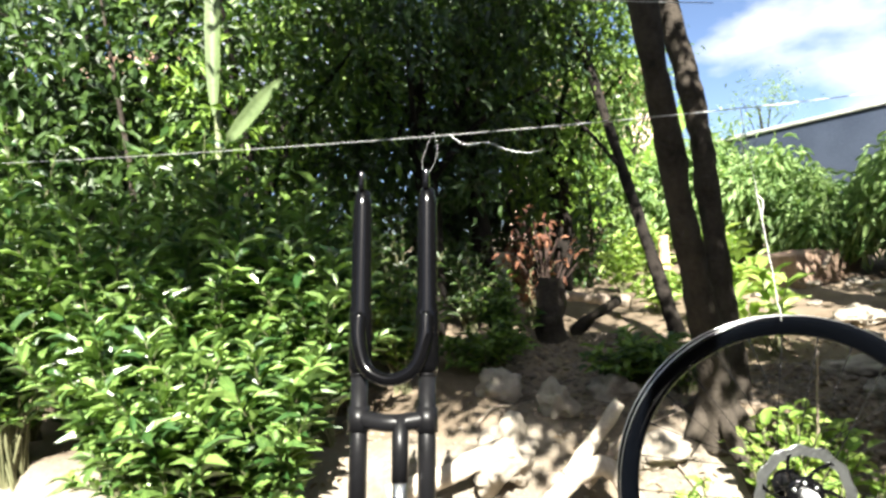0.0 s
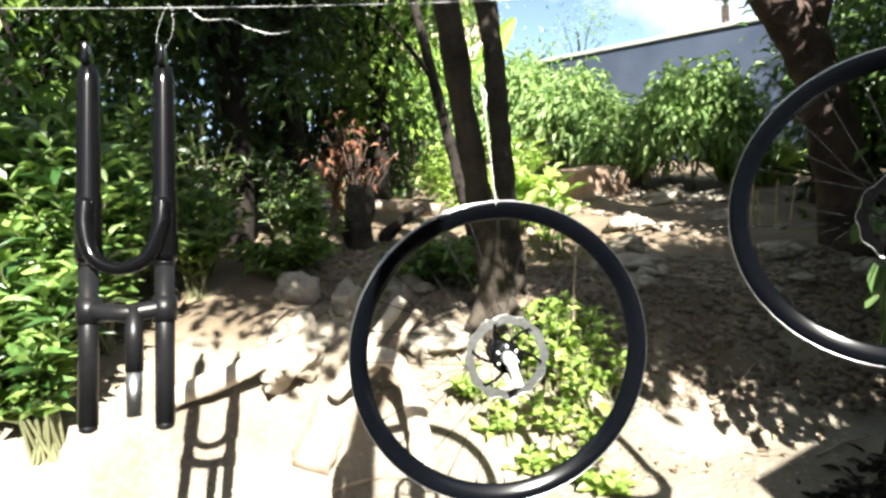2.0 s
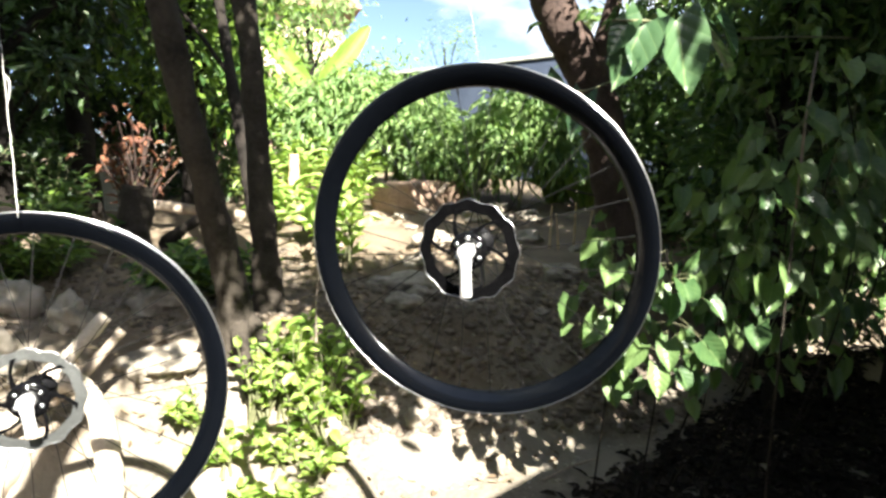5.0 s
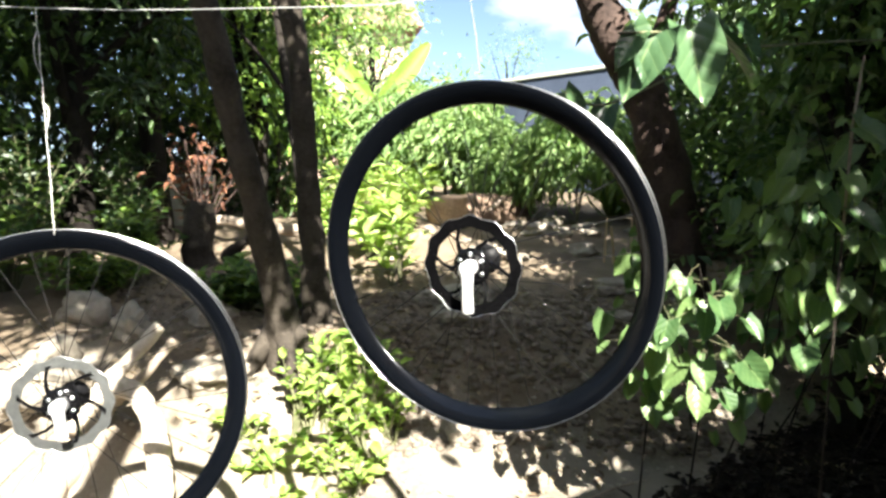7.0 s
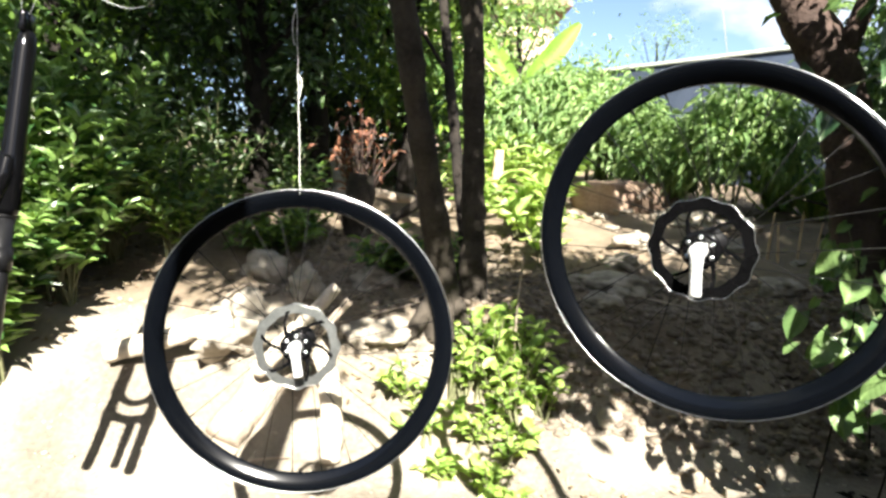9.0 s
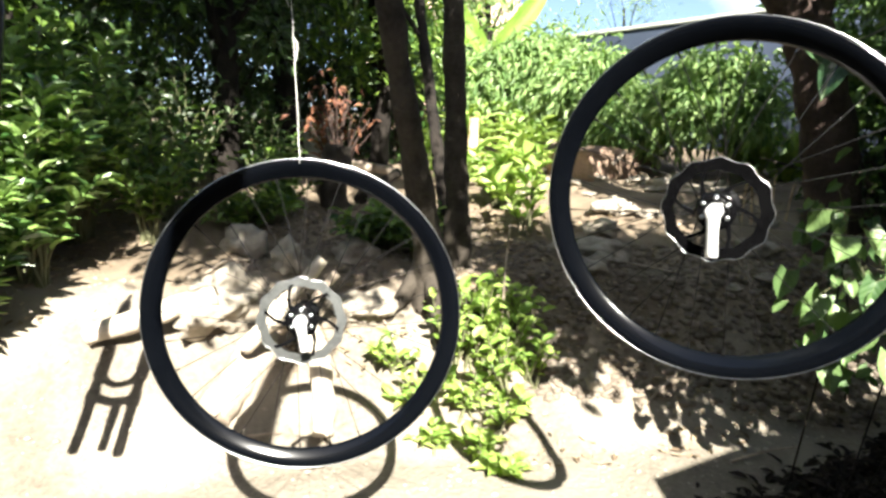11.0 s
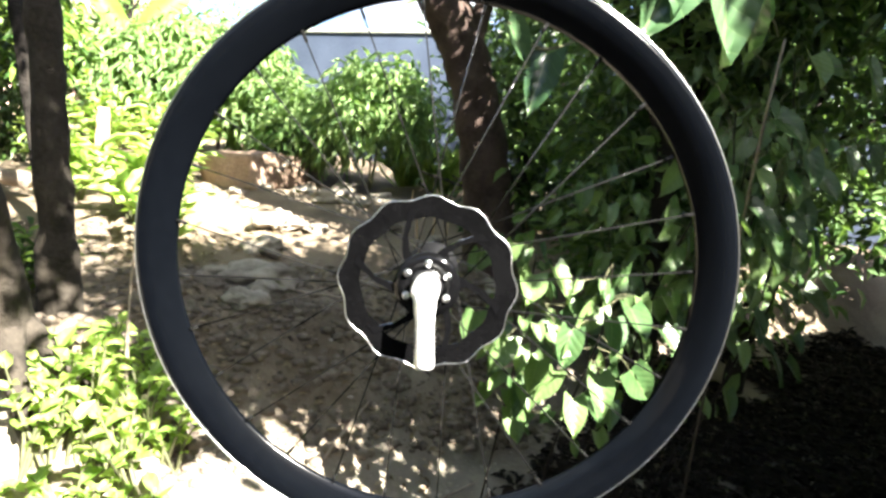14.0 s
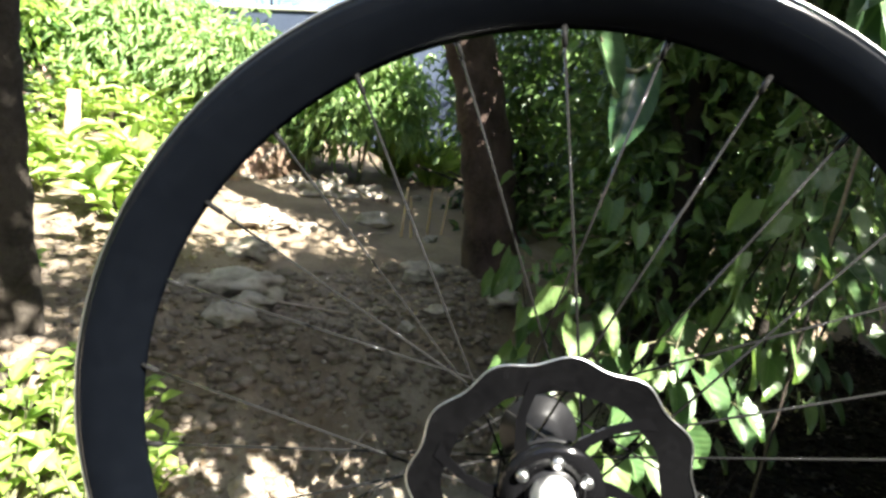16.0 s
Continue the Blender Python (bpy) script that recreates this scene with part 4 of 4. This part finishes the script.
def vine(label, stems, leaf_count, size, seed):
    r = random.Random(seed)
    t = thing("vine", (0, 0, 0), label, "vine")
    paths = []
    for s in stems:
        q = curve(s, 8)
        paths.append(q)
        part("stem", tube(q, list(np.linspace(0.004, 0.002, len(q))), 6), M_BARK_SHADED, t)
    for k in range(leaf_count):
        q = paths[k % len(paths)]
        p = q[r.randrange(len(q) // 3, len(q))]
        out = Vector((r.uniform(-1, 1), r.uniform(-1, 0.5), r.uniform(-0.3, 0.6))).normalized() * r.uniform(0.03, 0.16)
        b = p + out
        L = size * r.choice((0.45, 0.6, 0.8, 1.0, 1.2)) * r.uniform(0.9, 1.1)
        tip = b + (Vector((out.x, out.y, 0)).normalized() * r.uniform(0.2, 0.9) + Vector((r.uniform(-.3, .3), -0.2, -r.uniform(0.4, 1.2)))).normalized() * L
        place_leaf(t, b, tip, (r.uniform(-.6, .4), -1, r.uniform(0.1, 1.2)), r.uniform(0.75, 1.0))
        part("stalk", tube([p, p.lerp(b, 0.5) + Vector((0, 0, 0.008)), b], 0.0011, 4, cap=False), M_STEM, t)
    return t


# the spray of large leaves above the high wheel
spray = thing("leafy_branch", (0, 0, 0), "branch tip with large glossy pointed leaves", "branch")
part("twig", tube(curve([(3.1, 1.75, 1.75), (2.5, 1.4, 1.66), (2.1, 1.2, 1.60), (1.85, 1.09, 1.595), (1.72, 1.06, 1.585)], 6), 0.0025, 6), M_STEM, spray)
for b, e, face, k in [((1.875, 1.09, 1.60), (1.901, 1.06, 1.462), (-0.2, -1, 0.4), 0.95), ((1.80, 1.08, 1.59), (1.74, 1.08, 1.47), (-0.4, -1, 0.3), 0.85),
                      ((1.95, 1.12, 1.60), (2.07, 1.13, 1.52), (0.2, -0.8, 0.9), 0.7), ((2.0, 1.13, 1.62), (2.04, 1.10, 1.55), (0.1, -0.5, 1.0), 1.3),
                      ((1.79, 1.1, 1.575), (1.77, 1.06, 1.50), (-0.3, -1, 0.5), 0.6), ((1.76, 1.07, 1.585), (1.715, 1.06, 1.525), (-0.5, -1, 0.3), 0.8)]:
    place_leaf(spray, b, e, face, k, SPRAY_MESH)
hang = thing("leafy_branch", (0, 0, 0), "slender twig with a single hanging veined leaf", "branch")
part("twig", tube(curve([(2.6, 1.9, 1.75), (2.2, 1.6, 1.62), (1.86, 1.40, 1.50), (1.74, 1.36, 1.52)], 6), 0.003, 6), M_STEM, hang)
place_leaf(hang, (1.86, 1.40, 1.49), (1.815, 1.375, 1.385), (-0.5, -1, 0.3), 0.7, SPRAY_MESH)
place_leaf(hang, (1.74, 1.36, 1.52), (1.80, 1.36, 1.46), (-0.3, -1, 0.6), 0.8, SPRAY_MESH)

V = "climbing vine with heart-shaped green leaves"
vine(V, [[(2.45, 1.95, 0.0), (2.4, 1.8, 0.5), (2.25, 1.55, 0.9), (2.15, 1.45, 1.1)], [(2.5, 1.95, 0.0), (2.55, 1.75, 0.6), (2.5, 1.6, 1.0), (2.5, 1.5, 1.25)], [(2.6, 2.0, 0.0), (2.75, 1.75, 0.6), (2.75, 1.55, 1.1), (2.7, 1.45, 1.35)], [(2.7, 1.9, 0.0), (2.65, 1.6, 0.8), (2.6, 1.5, 1.2), (2.45, 1.42, 1.45)]], 125, 0.083, 201)
vine(V, [[(2.95, 2.0, 0.0), (3.0, 1.8, 0.7), (2.95, 1.7, 1.2), (2.8, 1.6, 1.45)], [(2.35, 2.1, 0.0), (2.3, 1.95, 0.5), (2.22, 1.8, 0.85), (2.15, 1.7, 1.08)]], 95, 0.085, 202)
vine(V, [[(3.2, 2.5, 0.1), (3.1, 2.3, 0.7), (2.9, 2.2, 1.2)], [(2.9, 2.6, 0.1), (2.7, 2.4, 0.6), (2.5, 2.3, 1.0)], [(3.6, 2.3, 0.1), (3.5, 2.0, 0.9), (3.3, 1.9, 1.5)]], 110, 0.085, 203)
vine(V, [[(3.0, 1.9, 0.0), (2.95, 1.6, 0.8), (2.85, 1.5, 1.3), (2.7, 1.45, 1.6)], [(3.1, 2.0, 0.0), (3.2, 1.7, 0.8), (3.15, 1.6, 1.4)]], 75, 0.083, 204)
twig = part("dead_twig", tube([(2.556, 1.43, 1.15), (2.535, 1.40, 1.45), (2.55, 1.394, 1.625)], [0.0042, 0.004, 0.003], 6, 0.08, 3), M_TWIG)
part("stem", tube([(2.62, 1.52, -0.02), (2.59, 1.48, 0.6), (2.556, 1.43, 1.15)], [0.005, 0.0045, 0.004], 6, 0.08, 4), M_BARK, twig, "dark lower end of the twig")
tagged(twig, "bare pale upright twig among the vine leaves", "twig")


# ---- stones, logs and posts ----
def rock(x, y, size, seed, sink=0.35, label="rough pale stone bedded in the bank"):
    ob = part("rock", lump(size, seed, 4, 0.34), M_ROCK)
    ob.location = (x, y, height(x, y) + size[2] * (1 - 2 * sink))
    ob.rotation_euler = (0, 0, seed * 1.3)
    tagged(ob, label, "rock", "stones in the bank")


for i, (x, y, sx, sy, sz) in enumerate([(0.06, 2.78, 0.24, 0.11, 0.12), (0.62, 2.86, 0.12, 0.09, 0.06), (0.75, 2.88, 0.16, 0.1, 0.06), (0.3, 3.1, 0.1, 0.08, 0.09), (0.0, 3.35, 0.1, 0.08, 0.1),
                                        (0.6, 3.4, 0.14, 0.1, 0.07), (2.0, 3.5, 0.16, 0.12, 0.07), (2.4, 4.6, 0.2, 0.14, 0.07), (3.2, 5.5, 0.25, 0.18, 0.08), (1.75, 2.62, 0.05, 0.04, 0.04)]):
    rock(x, y, (sx, sy, sz), i + 1)


for i in range(34):
    r_ = random.Random(400 + i)
    k_ = r_.uniform(0.03, 0.11)
    rock(r_.uniform(1.5, 4.2), r_.uniform(3.1, 6.6), (k_ * 1.3, k_, k_ * 0.6), 40 + i, 0.3, "loose pale stone on brown soil")


def log(points, r0, r1, mat, label, seed, name="log"):
    pts = curve(points, 12)
    ob = part(name, tube(pts, list(np.linspace(r0, r1, len(pts))), 18, 0.2, seed), mat)
    tagged(ob, label, name.replace("_", " "))


log([(-0.43, 2.52, 0.44), (-0.15, 2.56, 0.52), (0.08, 2.6, 0.60)], 0.042, 0.05, M_WOOD, "pale weathered log lying along the bank", 1)
log([(0.30, 2.50, 0.50), (0.42, 2.56, 0.62), (0.535, 2.62, 0.745)], 0.034, 0.026, M_WOOD, "split pale branch stub pointing up", 2, "branch")
log([(0.36, 2.50, 0.47), (0.47, 2.52, 0.56), (0.60, 2.56, 0.70)], 0.026, 0.018, M_TWIG, "split pale branch stub pointing up", 12, "branch")
log([(0.12, 2.36, 0.15), (0.19, 2.55, 0.25), (0.27, 2.76, 0.37)], 0.085, 0.08, M_TWIG, "short sawn log end in the bank", 3)
log([(0.22, 2.5, 0.40), (0.41, 2.46, 0.55), (0.52, 2.43, 0.47), (0.55, 2.40, 0.28), (0.56, 2.34, 0.08)], 0.036, 0.044, M_WOOD, "bleached bent root standing out of the bank", 4, "root")
log([(2.8, 6.0, 0.95), (3.1, 6.5, 1.05), (3.268, 6.711, 1.0), (3.6, 6.9, 1.2)], 0.02, 0.035, M_TWIG, "dry bent root by the earth ledge", 5, "root")
log([(0.5, 4.6, 0.75), (0.62, 4.5, 0.86), (0.8, 4.4, 0.98)], 0.05, 0.03, M_BARK, "broken branch propped on the bank", 6, "branch")
log([(1.0, 5.3, 0.86), (0.6, 5.5, 0.92), (0.2, 5.6, 0.98)], 0.05, 0.04, M_TWIG, "fallen log on the upper bank", 7)
log([(0.35, 4.5, 0.6), (0.33, 4.5, 0.85), (0.37, 4.52, 1.16)], 0.13, 0.085, M_BARK, "dark broken stump on the bank", 8, "stump")
log([(1.46, 5.98, 0.7), (1.45, 5.99, 1.05), (1.46, 5.99, 1.375)], 0.055, 0.05, M_POST, "short raw timber post in the sun", 9, "post")
log([(1.33, 2.76, 0.3), (1.33, 2.74, 0.6), (1.345, 2.72, 0.89)], 0.006, 0.004, M_TWIG, "thin upright stick among the weeds", 10, "stick")
L_BLADE = material("pale_blade", (0.06, 0.095, 0.035), (0.13, 0.18, 0.075), 0.5, 0, 5, 0.2, 40, through_light=0.2)
frond = thing("banana_plant", (-1.6, 3.6, height(-1.6, 3.6)), "young banana plant with pale hanging blades above the shrubs", "banana plant")
frond.location = (0, 0, 0)
part("stem", tube(curve([(-1.62, 3.6, 0.5), (-1.62, 3.6, 1.6), (-1.486, 3.56, 3.260)], 5), 0.02, 8), M_PALE, frond)
part("leaf", banana_leaf((-1.53, 3.6, 2.2), (-1.14, 3.58, 2.54), 0.10, 21), L_BLADE, frond)
part("leaf", banana_leaf((-1.486, 3.55, 3.26), (-1.541, 3.5, 2.352), 0.10, 22), L_BLADE, frond)
for i, (x, y, l, a) in enumerate([(0.6, 2.95, 0.3, 0.4), (0.85, 2.7, 0.25, 2.2), (1.9, 2.5, 0.4, 0.6), (2.2, 2.25, 0.35, 0.3), (-0.1, 2.95, 0.3, 1.0), (2.35, 3.2, 0.5, 2.6), (2.7, 4.2, 0.6, 0.5), (0.2, 2.3, 0.2, 0.2)]):
    d = Vector((math.cos(a), math.sin(a), 0)) * l
    p, q = Vector((x, y, 0)), Vector((x, y, 0)) + d
    m = (p + q) / 2
    log([(p.x, p.y, height(p.x, p.y) + 0.01), (m.x, m.y, height(m.x, m.y) + 0.025), (q.x, q.y, height(q.x, q.y) + 0.015)], 0.007, 0.004, M_TWIG, "dry fallen stick on the soil", 20 + i, "stick")

slab = thing("concrete_block", (-0.23, 6.85, 0.85), "pale concrete block standing in shade", "block")
part("cap", box((0.56, 0.3, 0.12), (0, 0, 0.43), 0.012), M_STONE, slab)
part("base", box((0.50, 0.26, 0.44), (-0.02, 0, 0.16), 0.012), M_STONE, slab)

M_EARTH = material("brown_earth", (0.10, 0.06, 0.04), (0.32, 0.23, 0.17), 0.95, 0, 5, 0.9, 40)


def slab_shape(size, seed):
    """A rough-hewn oblong, its faces broken by noise."""
    bm = bmesh.new()
    bmesh.ops.create_cube(bm, size=1, matrix=Matrix.Diagonal((*size, 1)))
    bmesh.ops.subdivide_edges(bm, edges=bm.edges[:], cuts=7, use_grid_fill=True)
    for v in bm.verts:
        q = v.co * 3.0 + Vector((seed, seed, seed))
        v.co += Vector((noise.noise(q), noise.noise(q + Vector((9, 0, 0))), 0.5 * noise.noise(q + Vector((0, 9, 0))))) * 0.07
    bm.verts.index_update()
    out = [v.co.copy() for v in bm.verts], [tuple(v.index for v in f.verts) for f in bm.faces]
    bm.free()
    return out


ledge = part("earth_ledge", slab_shape((1.5, 0.5, 0.3), 3), M_EARTH)
ledge.matrix_world = Matrix.Translation((2.92, 6.62, 0.94)) @ Matrix.Rotation(0.8, 4, "Z")
tagged(ledge, "low brown earth and stone ledge", "ledge")


def far_fence():
    f = thing("fence", (0, 0, 0), "rough grey stick fence among the plants", "fence")
    for k in range(9):
        x, y = 2.1 + 0.22 * k, 9.0 + 0.05 * k
        z = height(x, y)
        part("post", tube([(x, y, z - 0.05), (x + 0.01, y, z + 0.85)], [0.03, 0.025], 8, 0.1, k), M_TWIG, f)
    for h in (0.3, 0.65):
        part("rail", tube([(2.0, 8.98, height(2, 9) + h), (4.0, 9.4, height(4, 9) + h)], 0.02, 8), M_TWIG, f)


far_fence()


for i, (x, y, tall, tilt) in enumerate([(3.29, 4.42, 0.34, 0.02), (3.40, 4.47, 0.30, -0.03), (3.55, 4.5, 0.36, 0.01), (3.68, 4.52, 0.28, 0.04)]):
    z = height(x, y)
    log([(x, y, z - 0.04), (x + tilt * 0.5, y, z + tall * 0.5), (x + tilt, y, z + tall)], 0.009, 0.006, M_POST, "thin wooden stake driven into the garden soil", 60 + i, "stake")


# ---- grass tuft, litter ----
def grass(x, y, seed):
    r = rng(seed)
    n = 70
    P = np.stack([x + r.normal(0, 0.05, n), y + r.normal(0, 0.05, n), np.full(n, height(x, y) - 0.02)], 1)
    W = unit(np.stack([r.normal(0, 0.45, n), r.normal(0, 0.45, n), np.full(n, 1.0)], 1))
    U = unit(r.normal(0, 1, (n, 3)))
    ob = part("grass_tuft", leaves(P, W, U, r.uniform(0.35, 0.6, n), 0.016, False, 0.3), L_HERB, smooth=False)
    tagged(ob, "tuft of long pale green grass", "grass")


grass(4.7, 6.3, 1)
grass(4.95, 6.5, 2)
grass(4.5, 6.7, 3)


def litter(n, x0, x1, y0, y1, seed, name, label, mat=None, least=0.08, size=1.0, bound=None):
    r = rng(seed)
    x, y = r.uniform(x0, x1, n), r.uniform(y0, y1, n)
    keep = np.array([noise.noise(Vector((a * 1.6, b * 1.6, seed))) > least for a, b in zip(x, y)])
    if bound:
        keep &= y < bound[0] + bound[1] * x + r.normal(0, 0.07, n)
    x, y = x[keep], y[keep]
    n = len(x)
    P = np.stack([x, y, np.array([height(a, b) for a, b in zip(x, y)]) + 0.006], 1)
    a = r.uniform(0, 6.28, n)
    W = np.stack([np.cos(a), np.sin(a), r.normal(0.1, 0.2, n)], 1)
    U = unit(np.array((0, 0, 1.0)) + r.normal(0, 0.3, (n, 3)))
    f = r.uniform(0.5, 1.3, n) * size
    ob = part(name, leaves(P, W, U, 0.042 * f, 0.022 * f, False, 0.1), mat or L_DRY, smooth=False)
    tagged(ob, label, "leaf litter", kind="stuff")


litter(1900, -1.4, 1.2, 2.15, 4.6, 3, "leaf_litter", "dry brown leaves scattered over the bank")
litter(3600, 1.3, 4.2, 2.2, 5.0, 5, "leaf_litter", "dry brown leaves under the vine")
# Shade of the low roof, laid as near-black leaves up to its edge line.
litter(26000, 1.95, 6.8, 0.9, 2.95, 11, "leaf_mulch", "near-black leaves that stand for the deep shade under the vine", L_SHADE_LITTER, -0.5, 1.5, (0.93, 0.5))


def pebbles(n, x0, x1, y0, y1, seed, least=0.004, most=0.011, mat=None, name="pebbles", label="small stones and grit scattered on dry soil", category="pebbles"):
    """Grit and small stones trodden into the yard."""
    r = rng(seed)
    base_v, base_f = lump((1, 1, 0.6), 3, 1, 0.3)
    base = np.array([tuple(v) for v in base_v])
    verts, faces = [], []
    for k in range(n):
        x, y = r.uniform(x0, x1), r.uniform(y0, y1)
        size = least + most * r.uniform(0, 1) ** 3
        a = r.uniform(0, 6.28)
        turn = np.array(((math.cos(a), -math.sin(a), 0), (math.sin(a), math.cos(a), 0), (0, 0, 1)))
        o = len(verts)
        verts += [tuple(v) for v in base @ turn.T * size + np.array((x, y, height(x, y)))]
        faces += [tuple(i + o for i in f) for f in base_f]
    ob = part(name, (verts, faces), mat or M_ROCK)
    tagged(ob, label, category, kind="stuff")


pebbles(900, -1.2, 3.0, 1.9, 3.0, 8)
# Clods are added where shade lies on the bank, toned down to deepen it.
M_CLOD = material("brown_clod", (0.06, 0.048, 0.038), (0.20, 0.165, 0.13), 0.95, 0, 9, 0.9, 60)
pebbles(4200, 1.42, 3.3, 2.55, 3.8, 9, 0.005, 0.03, M_CLOD, "soil_clods", "rough brown clods that deepen the shade on the bank", "soil")
pebbles(2200, 0.0, 1.4, 3.0, 4.6, 10, 0.005, 0.026, M_CLOD, "soil_clods", "rough brown clods that deepen the shade on the bank", "soil")
